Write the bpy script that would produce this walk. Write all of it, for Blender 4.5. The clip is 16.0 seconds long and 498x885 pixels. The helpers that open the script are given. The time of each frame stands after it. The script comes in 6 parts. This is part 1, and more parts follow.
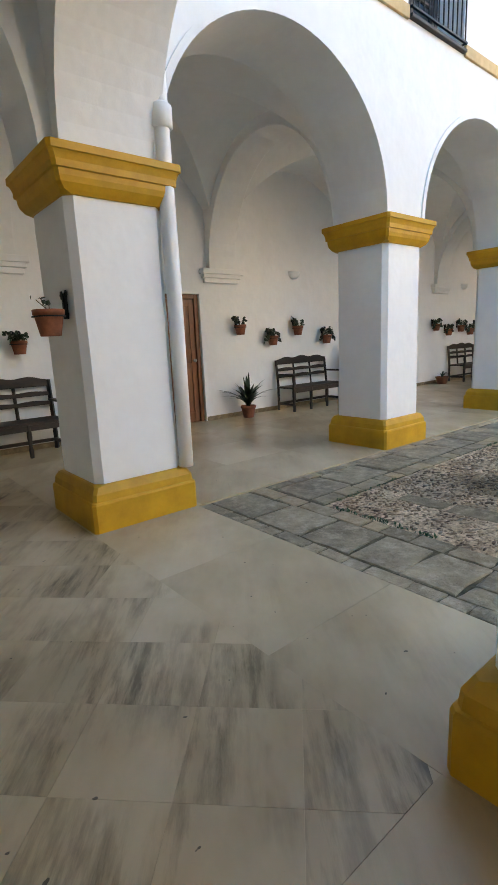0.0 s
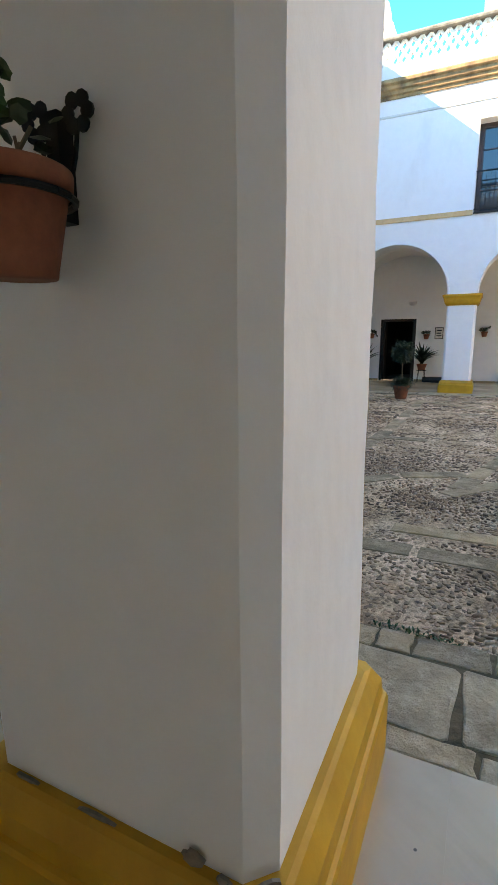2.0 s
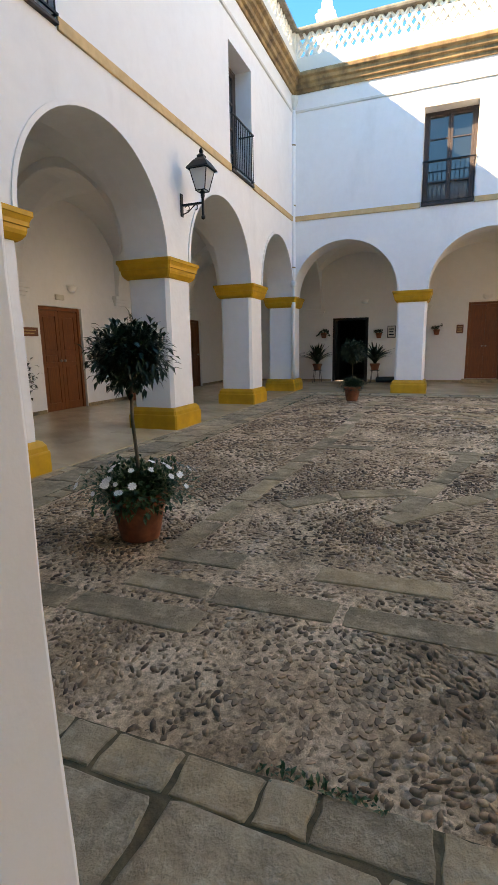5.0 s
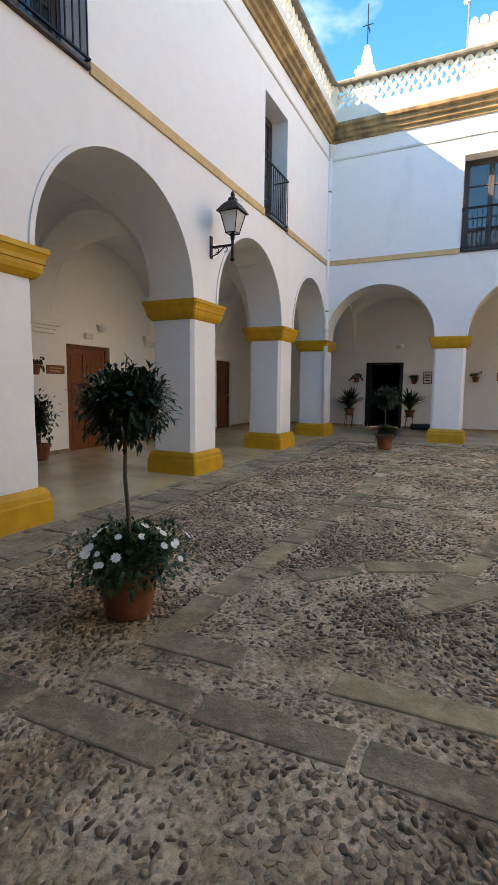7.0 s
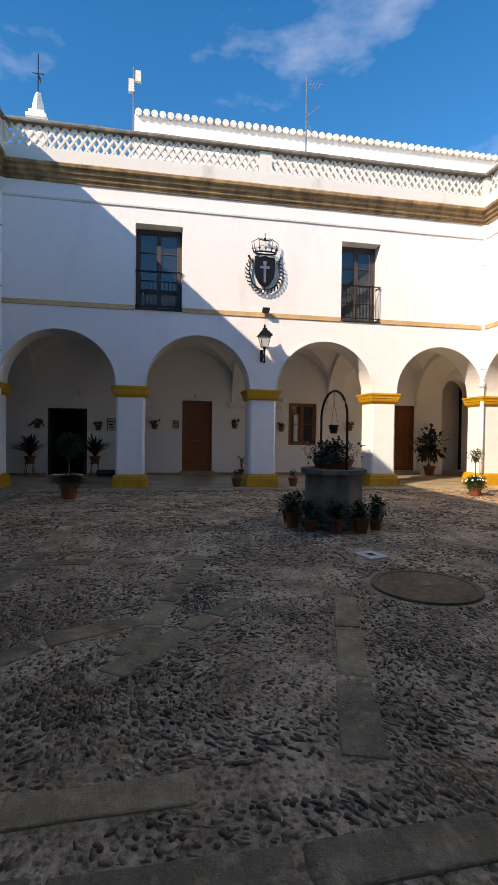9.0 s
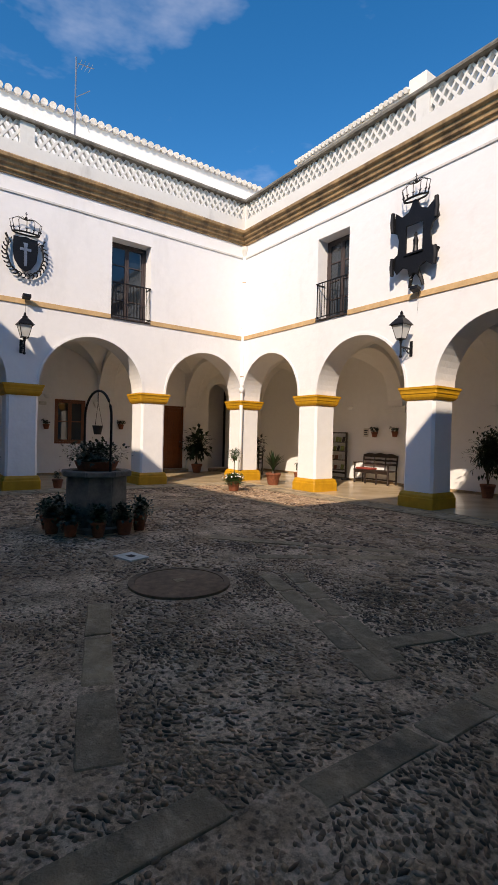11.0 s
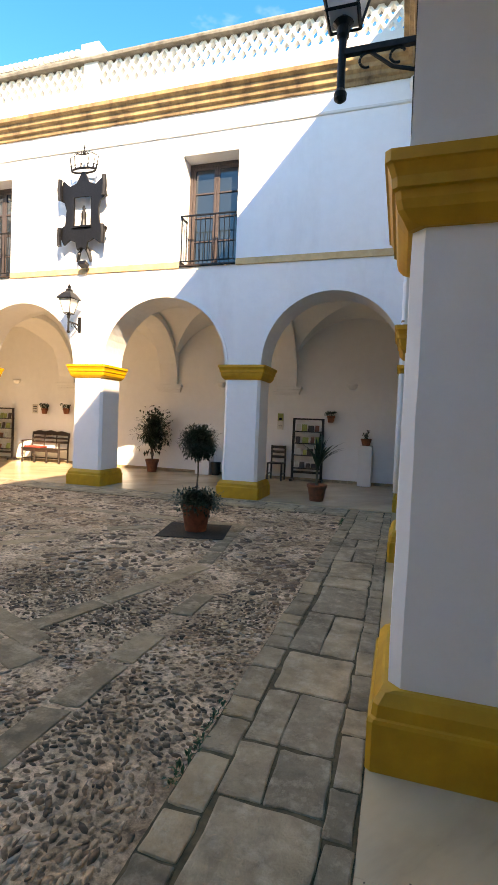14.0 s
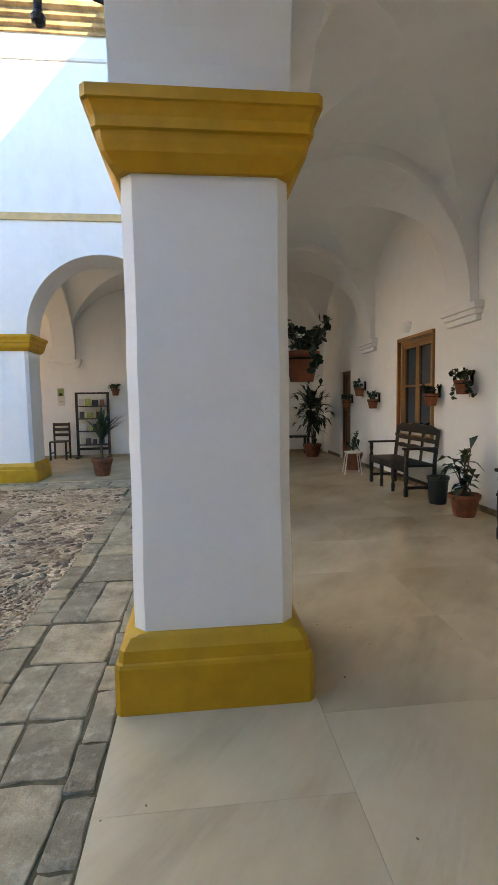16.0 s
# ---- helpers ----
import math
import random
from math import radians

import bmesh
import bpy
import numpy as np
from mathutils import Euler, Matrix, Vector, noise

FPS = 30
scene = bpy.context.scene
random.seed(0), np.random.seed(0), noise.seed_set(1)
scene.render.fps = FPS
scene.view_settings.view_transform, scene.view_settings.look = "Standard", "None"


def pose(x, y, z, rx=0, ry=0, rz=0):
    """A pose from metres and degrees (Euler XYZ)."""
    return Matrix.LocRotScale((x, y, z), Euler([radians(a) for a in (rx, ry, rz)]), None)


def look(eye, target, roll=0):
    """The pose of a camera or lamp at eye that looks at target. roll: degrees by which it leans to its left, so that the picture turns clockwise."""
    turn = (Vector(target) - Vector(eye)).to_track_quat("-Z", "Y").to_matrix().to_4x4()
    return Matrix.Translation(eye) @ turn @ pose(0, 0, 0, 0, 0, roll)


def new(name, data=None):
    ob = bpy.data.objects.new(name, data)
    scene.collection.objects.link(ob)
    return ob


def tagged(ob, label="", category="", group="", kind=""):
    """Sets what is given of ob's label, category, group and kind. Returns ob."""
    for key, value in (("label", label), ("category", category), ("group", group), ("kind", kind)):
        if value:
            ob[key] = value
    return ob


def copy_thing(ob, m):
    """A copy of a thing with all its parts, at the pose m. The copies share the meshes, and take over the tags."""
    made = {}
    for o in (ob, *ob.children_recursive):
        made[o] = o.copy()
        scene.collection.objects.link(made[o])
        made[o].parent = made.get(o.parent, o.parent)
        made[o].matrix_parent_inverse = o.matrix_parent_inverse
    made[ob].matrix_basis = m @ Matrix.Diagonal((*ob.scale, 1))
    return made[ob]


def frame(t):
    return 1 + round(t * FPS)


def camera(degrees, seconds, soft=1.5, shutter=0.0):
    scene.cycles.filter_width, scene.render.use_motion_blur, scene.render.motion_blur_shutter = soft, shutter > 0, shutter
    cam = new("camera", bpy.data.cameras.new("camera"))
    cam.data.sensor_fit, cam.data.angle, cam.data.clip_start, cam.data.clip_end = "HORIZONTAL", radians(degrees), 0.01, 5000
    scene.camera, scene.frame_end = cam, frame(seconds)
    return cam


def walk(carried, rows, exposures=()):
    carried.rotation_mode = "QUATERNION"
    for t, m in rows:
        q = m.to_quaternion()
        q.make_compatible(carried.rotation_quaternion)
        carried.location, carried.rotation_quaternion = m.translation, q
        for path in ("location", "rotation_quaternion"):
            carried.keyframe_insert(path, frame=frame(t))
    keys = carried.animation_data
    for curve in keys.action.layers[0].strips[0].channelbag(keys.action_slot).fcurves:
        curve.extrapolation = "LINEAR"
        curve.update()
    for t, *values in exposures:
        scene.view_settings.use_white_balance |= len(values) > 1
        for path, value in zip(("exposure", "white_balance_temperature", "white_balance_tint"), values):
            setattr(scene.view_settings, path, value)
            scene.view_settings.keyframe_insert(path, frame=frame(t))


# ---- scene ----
cam = camera(54.1, 16.0)
# seconds, x, y, z, rx, ry, rz
PATH = [
    (0.0, -2.021, -3.158, 1.270, 78.226, 2.607, -39.812),
    (0.5, -1.830, -3.276, 1.278, 78.777, 1.514, -46.285),
    (1.0, -1.705, -3.402, 1.278, 78.595, -0.555, -53.781),
    (1.5, -1.539, -3.514, 1.269, 78.268, 0.033, -62.043),
    (2.0, -1.384, -3.589, 1.259, 78.642, 0.176, -64.478),
    (2.5, -1.214, -3.648, 1.251, 78.365, 0.770, -67.146),
    (3.0, -1.074, -3.710, 1.246, 77.967, 1.050, -69.832),
    (5.5, -0.289, -3.647, 1.221, 79.689, 0.885, -67.949),
    (6.0, -0.163, -3.641, 1.252, 80.914, -0.573, -61.733),
    (6.5, -0.087, -3.632, 1.260, 81.241, -0.617, -60.125),
    (7.0, 0.025, -3.606, 1.284, 83.457, -0.565, -64.900),
    (7.5, 0.128, -3.611, 1.306, 86.388, -0.561, -73.473),
    (8.0, 0.166, -3.588, 1.309, 88.328, -0.219, -82.128),
    (8.5, 0.204, -3.658, 1.315, 89.035, -0.630, -91.012),
    (9.0, 0.212, -3.635, 1.320, 89.140, -0.697, -100.464),
    (9.5, 0.197, -3.743, 1.350, 89.032, -0.957, -108.096),
    (12.0, 0.015, -3.804, 1.428, 89.043, -1.641, -136.937),
    (12.5, -0.058, -3.861, 1.461, 88.559, -1.990, -142.751),
    (13.0, -0.121, -3.878, 1.465, 88.022, -2.586, -150.125),
    (13.5, -0.086, -3.886, 1.439, 88.212, -2.696, -155.996),
    (14.0, -0.069, -3.879, 1.402, 87.814, -2.324, -162.725),
    (14.5, -0.181, -3.955, 1.359, 87.440, -2.001, -168.264),
    (15.0, -0.198, -3.923, 1.335, 86.431, -0.641, -174.759),
    (15.5, -0.241, -3.905, 1.290, 86.001, -0.653, -181.694),
    (16.0, -0.365, -3.920, 1.301, 85.281, 0.909, -186.064),
]
EXPOSURES = [(0.0, 3.2, 9900, 11), (1.0, 3.5, 10100, 12), (1.5, 3.4, 9900, 12), (2.2, 2.65, 9700, 13), (3.2, 2.35, 10200, 15), (5.3, 2.42, 12000, 18), (6.5, 2.42, 12000, 17), (7.5, 2.0, 10600, 19), (9.0, 0.85, 8500, 18), (9.7, 0.62, 8200, 18), (12.0, 0.5, 8000, 18), (12.5, 0.72, 8200, 18), (13.5, 1.85, 10000, 18), (15.0, 2.85, 11500, 16), (16.0, 3.15, 11300, 14)]
walk(cam, [(t, pose(x, y, z, rx, ry, rz)) for t, x, y, z, rx, ry, rz in PATH], EXPOSURES)

# ---- light ----
SUN_WAY = Vector((-0.87, 1.198, 1.0))
world = bpy.data.worlds.new("sky")
scene.world = world
world.use_nodes = True
wn, wl = world.node_tree.nodes, world.node_tree.links
sky = wn.new("ShaderNodeTexSky")
sky.sky_type = "NISHITA"
sky.sun_disc = False
sky.sun_elevation = math.atan2(1.0, math.hypot(0.87, 1.198))
sky.sun_rotation = math.atan2(-0.87, 1.198)
sky.altitude, sky.air_density, sky.dust_density, sky.ozone_density = 300, 1.0, 0.1, 4.0
wcoord = wn.new("ShaderNodeTexCoord")
wmap = wn.new("ShaderNodeMapping")
wmap.inputs["Scale"].default_value = (1.6, 1.6, 4.0)
wl.new(wcoord.outputs["Generated"], wmap.inputs["Vector"])
cloud = wn.new("ShaderNodeTexNoise")
cloud.inputs["Scale"].default_value, cloud.inputs["Detail"].default_value, cloud.inputs["Roughness"].default_value = 1.7, 6, 0.55
wl.new(wmap.outputs["Vector"], cloud.inputs["Vector"])
cramp = wn.new("ShaderNodeValToRGB")
cramp.color_ramp.elements[0].position, cramp.color_ramp.elements[1].position = 0.55, 0.85
cramp.color_ramp.elements[0].color, cramp.color_ramp.elements[1].color = (0, 0, 0, 1), (0.36, 0.36, 0.36, 1)
wl.new(cloud.outputs["Fac"], cramp.inputs["Fac"])
wmix = wn.new("ShaderNodeMix")
wmix.data_type = "RGBA"
wmix.inputs["B"].default_value = (7.0, 7.6, 8.6, 1)
wl.new(cramp.outputs["Color"], wmix.inputs["Factor"])
wsat = wn.new("ShaderNodeHueSaturation")
wsat.inputs["Saturation"].default_value = 1.34
wsat.inputs["Value"].default_value = 0.95
wl.new(sky.outputs["Color"], wsat.inputs["Color"])
wl.new(wsat.outputs["Color"], wmix.inputs["A"])
wl.new(wmix.outputs["Result"], wn["Background"].inputs["Color"])
wn["Background"].inputs["Strength"].default_value = 0.15
sun = new("sun", bpy.data.lights.new("sun", "SUN"))
sun.data.energy, sun.data.angle, sun.data.color = 3.3, radians(0.5), (1.0, 0.95, 0.87)
sun.matrix_world = look(SUN_WAY * 30, (0, 0, 0))


# ---- materials ----
def material(name, rough=0.7, metal=0.0):
    m = bpy.data.materials.new(name)
    m.use_nodes = True
    b = m.node_tree.nodes["Principled BSDF"]
    b.inputs["Roughness"].default_value, b.inputs["Metallic"].default_value = rough, metal
    return m, m.node_tree.nodes, m.node_tree.links, b


def noise_tex(n, l, scale, detail=5, rough=0.6, vec=None, stretch=None):
    t = n.new("ShaderNodeTexNoise")
    t.inputs["Scale"].default_value, t.inputs["Detail"].default_value, t.inputs["Roughness"].default_value = scale, detail, rough
    c = n.new("ShaderNodeTexCoord")
    src = vec or c.outputs["Object"]
    if stretch:
        mp = n.new("ShaderNodeMapping")
        mp.inputs["Scale"].default_value = stretch
        l.new(src, mp.inputs["Vector"])
        src = mp.outputs["Vector"]
    l.new(src, t.inputs["Vector"])
    return t


def ramp(n, l, src, stops):
    r = n.new("ShaderNodeValToRGB")
    e = r.color_ramp.elements
    while len(e) < len(stops):
        e.new(0.5)
    for k, (p, c) in enumerate(stops):
        e[k].position, e[k].color = p, (*c, 1)
    l.new(src, r.inputs["Fac"])
    return r


def mix(n, l, fac, a, b, mode="MIX"):
    m = n.new("ShaderNodeMix")
    m.data_type, m.blend_type = "RGBA", mode
    for sock, val in (("Factor", fac), ("A", a), ("B", b)):
        if isinstance(val, (int, float)):
            m.inputs[sock].default_value = val
        elif isinstance(val, tuple):
            m.inputs[sock].default_value = (*val, 1)
        else:
            l.new(val, m.inputs[sock])
    return m.outputs["Result"]


def bump(n, l, b, height, strength=0.3, dist=0.01, chain=None):
    k = n.new("ShaderNodeBump")
    k.inputs["Strength"].default_value, k.inputs["Distance"].default_value = strength, dist
    l.new(height, k.inputs["Height"])
    if chain:
        l.new(chain, k.inputs["Normal"])
    l.new(k.outputs["Normal"], b.inputs["Normal"])
    return k.outputs["Normal"]


def plaster(name, colour, dirt=(0.55, 0.53, 0.5), amount=0.35, streak=False):
    m, n, l, b = material(name, 0.75)
    big = noise_tex(n, l, 0.9, 6, 0.65, stretch=(1, 1, 0.35) if streak else None)
    fac = ramp(n, l, big.outputs["Fac"], [(0.55, (0, 0, 0)), (0.85, (amount,) * 3)])
    fine = noise_tex(n, l, 6, 6)
    tone = ramp(n, l, fine.outputs["Fac"], [(0.3, tuple(c * 0.955 for c in colour)), (0.75, colour)])
    l.new(mix(n, l, fac.outputs["Color"], tone.outputs["Color"], dirt), b.inputs["Base Color"])
    wav = noise_tex(n, l, 2.2, 3)
    ch = bump(n, l, b, wav.outputs["Fac"], 0.5, 0.03)
    grain = noise_tex(n, l, 60, 4)
    bump(n, l, b, grain.outputs["Fac"], 0.18, 0.003, ch)
    return m


def grained(name, lo, hi, scale, rough=0.5, metal=0.0, stretch=None, bumpy=0.15, dist=0.004, rand=0.0):
    m, n, l, b = material(name, rough, metal)
    t = noise_tex(n, l, scale, 6, 0.65, stretch=stretch)
    c = ramp(n, l, t.outputs["Fac"], [(0.3, lo), (0.7, hi)]).outputs["Color"]
    t2 = noise_tex(n, l, scale * 0.13, 3)
    k = ramp(n, l, t2.outputs["Fac"], [(0.3, (0.8, 0.8, 0.8)), (0.7, (1.1, 1.1, 1.1))])
    c = mix(n, l, 1.0, c, k.outputs["Color"], "MULTIPLY")
    if rand:
        info = n.new("ShaderNodeObjectInfo")
        v = ramp(n, l, info.outputs["Random"], [(0.0, (1 - rand,) * 3), (0.5, (1, 0.99, 0.96)), (1.0, (1 + rand * 0.7, 1 + rand * 0.6, 1 + rand * 0.5))])
        c = mix(n, l, 1.0, c, v.outputs["Color"], "MULTIPLY")
    l.new(c, b.inputs["Base Color"])
    bump(n, l, b, t.outputs["Fac"], bumpy, dist)
    return m


WHITE = plaster("white_plaster", (0.88, 0.875, 0.86), (0.66, 0.65, 0.62), 0.3)
FACADE = plaster("facade_plaster", (0.84, 0.84, 0.835), (0.5, 0.49, 0.47), 0.42, True)
PARAPET = plaster("weathered_parapet", (0.70, 0.69, 0.65), (0.22, 0.20, 0.17), 0.9, True)
YELLOW = grained("ochre_yellow_paint", (0.54, 0.265, 0.010), (0.66, 0.345, 0.018), 7, 0.55, bumpy=0.25, dist=0.01)
OCHRE = grained("pale_ochre_band", (0.57, 0.365, 0.17), (0.69, 0.47, 0.245), 9, 0.75)
CORNICE = grained("weathered_cornice", (0.11, 0.07, 0.04), (0.50, 0.32, 0.15), 3.5, 0.85, stretch=(1, 1, 0.5), bumpy=0.4, dist=0.02)
WOOD = grained("varnished_door_wood", (0.13, 0.032, 0.008), (0.27, 0.08, 0.019), 9, 0.42, stretch=(6, 6, 0.5))
FRAMEWOOD = grained("honey_window_wood", (0.28, 0.11, 0.03), (0.42, 0.19, 0.055), 9, 0.4, stretch=(6, 6, 0.6))
OLDWOOD = grained("faded_window_wood", (0.03, 0.022, 0.022), (0.085, 0.06, 0.055), 12, 0.6, stretch=(5, 5, 0.6))
DARKWOOD = grained("dark_bench_wood", (0.010, 0.006, 0.004), (0.035, 0.017, 0.011), 12, 0.55, stretch=(0.8, 5, 5))
TERRACOTTA = grained("terracotta", (0.155, 0.044, 0.019), (0.31, 0.10, 0.047), 14, 0.75, bumpy=0.2)
IRON = grained("black_wrought_iron", (0.008, 0.008, 0.009), (0.02, 0.02, 0.022), 30, 0.45, 0.6)
LEAF = grained("dark_leaf", (0.006, 0.016, 0.005), (0.02, 0.045, 0.013), 20, 0.4, rand=0.2)
LEAF_LIGHT = grained("fresh_leaf", (0.016, 0.045, 0.01), (0.05, 0.10, 0.025), 20, 0.45)
PETAL = grained("white_petal", (0.75, 0.75, 0.72), (0.85, 0.85, 0.82), 30, 0.6)
BARK = grained("grey_bark", (0.08, 0.055, 0.035), (0.20, 0.15, 0.10), 30, 0.9, stretch=(1, 1, 0.3))
SOIL = grained("potting_soil", (0.02, 0.014, 0.01), (0.05, 0.035, 0.025), 50, 0.95, bumpy=0.6, dist=0.01)
STONE = grained("grey_well_stone", (0.10, 0.09, 0.075), (0.27, 0.25, 0.21), 5, 0.9, bumpy=0.5, dist=0.015)


def paving_stone(name, dark, pale, lichen, rough=0.8, cover=0.5):
    """Worn stone whose veins, lichen and dirt run on from the place where it lies."""
    m, n, l, b = material(name, rough)
    geo = n.new("ShaderNodeNewGeometry")
    p = geo.outputs["Position"]
    a = noise_tex(n, l, 3.2, 8, 0.7, p)
    c = ramp(n, l, a.outputs["Fac"], [(0.3, dark), (0.68, pale)]).outputs["Color"]
    info = n.new("ShaderNodeObjectInfo")
    v = ramp(n, l, info.outputs["Random"], [(0.0, (0.68, 0.68, 0.66)), (0.5, (1.0, 0.98, 0.94)), (1.0, (1.25, 1.17, 1.05))])
    c = mix(n, l, 1.0, c, v.outputs["Color"], "MULTIPLY")
    g = noise_tex(n, l, 9, 7, 0.75, p)
    gf = ramp(n, l, g.outputs["Fac"], [(0.5, (0, 0, 0)), (0.66, (cover,) * 3)])
    c = mix(n, l, gf.outputs["Color"], c, lichen)
    d = noise_tex(n, l, 1.5, 6, 0.7, p)
    df = ramp(n, l, d.outputs["Fac"], [(0.52, (0, 0, 0)), (0.7, (0.65, 0.65, 0.65))])
    c = mix(n, l, df.outputs["Color"], c, (0.075, 0.062, 0.04))
    l.new(c, b.inputs["Base Color"])
    ch = bump(n, l, b, a.outputs["Fac"], 1.0, 0.05)
    f = noise_tex(n, l, 38, 6, 0.7, p)
    bump(n, l, b, f.outputs["Fac"], 0.45, 0.008, ch)
    return m


SLATE = paving_stone("slate_flagstone", (0.18, 0.138, 0.086), (0.48, 0.385, 0.26), (0.63, 0.525, 0.375), 0.8)
KERB = paving_stone("pale_kerb_stone", (0.23, 0.17, 0.10), (0.45, 0.35, 0.23), (0.54, 0.46, 0.33), 0.85)
BAND = paving_stone("paving_band_stone", (0.20, 0.145, 0.085), (0.44, 0.33, 0.205), (0.56, 0.42, 0.275), 0.9, 0.7)
JOINT = grained("mossy_joint_soil", (0.045, 0.035, 0.016), (0.17, 0.125, 0.065), 12, 0.95, bumpy=0.7, dist=0.02)
# near-black that stands in for room shade; also print and hidden boards
DARK = grained("shade_and_print_black", (0.01, 0.01, 0.01), (0.02, 0.02, 0.02), 4, 0.9)
PLASTIC = grained("black_plastic", (0.012, 0.012, 0.013), (0.02, 0.02, 0.021), 20, 0.4)
ROOFTILE = grained("pale_roof_tile", (0.62, 0.58, 0.52), (0.82, 0.80, 0.76), 6, 0.85)
GREYMETAL = grained("grey_metal", (0.25, 0.25, 0.26), (0.4, 0.4, 0.41), 20, 0.4, 0.8)
MOSS = grained("moss", (0.02, 0.04, 0.01), (0.07, 0.10, 0.025), 30, 0.95, bumpy=0.7, dist=0.02)
CHIP = grained("bare_render", (0.16, 0.13, 0.10), (0.30, 0.26, 0.22), 30, 0.9, bumpy=0.5)
RUST = grained("rusty_iron_cover", (0.13, 0.075, 0.042), (0.29, 0.18, 0.105), 14, 0.9, bumpy=0.5, dist=0.008)
RED = grained("red_cushion", (0.22, 0.03, 0.02), (0.35, 0.06, 0.04), 20, 0.8)
PAPER = grained("printed_paper", (0.55, 0.53, 0.45), (0.75, 0.73, 0.66), 8, 0.7)
GREENPAPER = grained("green_print", (0.25, 0.30, 0.08), (0.4, 0.45, 0.15), 10, 0.7)
SIGN = grained("brown_sign", (0.16, 0.05, 0.02), (0.24, 0.08, 0.035), 10, 0.5)


def marble(name, veins):
    m, n, l, b = material(name, 0.26)
    geo = n.new("ShaderNodeNewGeometry")
    info = n.new("ShaderNodeObjectInfo")
    shift = n.new("ShaderNodeVectorMath")
    shift.operation = "MULTIPLY_ADD"
    spread = n.new("ShaderNodeCombineXYZ")
    for k, f in enumerate((37.0, 19.0, 53.0)):
        times = n.new("ShaderNodeMath")
        times.operation = "MULTIPLY"
        times.inputs[1].default_value = f
        l.new(info.outputs["Random"], times.inputs[0])
        l.new(times.outputs[0], spread.inputs[k])
    shift.inputs[1].default_value = (1, 1, 1)
    l.new(geo.outputs["Position"], shift.inputs[0])
    l.new(spread.outputs[0], shift.inputs[2])
    turn = n.new("ShaderNodeVectorRotate")
    turn.rotation_type = "Z_AXIS"
    turn.inputs["Angle"].default_value = 0.66
    l.new(shift.outputs[0], turn.inputs["Vector"])
    way = turn.outputs["Vector"]
    w = noise_tex(n, l, 1.6, 5, 0.6, way, (1.0, 0.5, 1.0))
    v = ramp(n, l, w.outputs["Fac"], [(0.25, (0.45, 0.345, 0.215)), (0.5, (0.61, 0.48, 0.32)), (0.75, (0.72, 0.58, 0.405))])
    # short dark strokes, gathered in drifts
    vein = noise_tex(n, l, 13, 7, 0.7, way, (1.0, 0.15, 1.0))
    vf = ramp(n, l, vein.outputs["Fac"], [(0.44, (0, 0, 0)), (0.62, (1, 1, 1))])
    drift = noise_tex(n, l, 2.2, 4, 0.55, way, (1.0, 0.55, 1.0))
    dfac = ramp(n, l, drift.outputs["Fac"], [(0.42, (0, 0, 0)), (0.64, (veins,) * 3)])
    vf = mix(n, l, 1.0, vf.outputs["Color"], dfac.outputs["Color"], "MULTIPLY")
    c = mix(n, l, vf, v.outputs["Color"], (0.23, 0.18, 0.12))
    soft = ramp(n, l, drift.outputs["Fac"], [(0.35, (1, 1, 1)), (0.85, (1 - 0.27 * veins, 1 - 0.29 * veins, 1 - 0.32 * veins))])
    c = mix(n, l, 1.0, c, soft.outputs["Color"], "MULTIPLY")
    # trodden dirt that runs across the tiles
    cloudy = noise_tex(n, l, 0.8, 3, 0.5, geo.outputs["Position"])
    k = ramp(n, l, cloudy.outputs["Fac"], [(0.15, (0.72, 0.69, 0.63)), (0.85, (1.14, 1.14, 1.13))])
    c = mix(n, l, 1.0, c, k.outputs["Color"], "MULTIPLY")
    speck = noise_tex(n, l, 22, 2, 0.4, geo.outputs["Position"])
    sf = ramp(n, l, speck.outputs["Fac"], [(0.755, (0, 0, 0)), (0.775, (0.8, 0.8, 0.8))])
    c = mix(n, l, sf.outputs["Color"], c, (0.06, 0.05, 0.04))
    tone = ramp(n, l, info.outputs["Random"], [(0.0, (0.93, 0.925, 0.91)), (1.0, (1.04, 1.035, 1.02))])
    c = mix(n, l, 1.0, c, tone.outputs["Color"], "MULTIPLY")
    l.new(c, b.inputs["Base Color"])
    return m


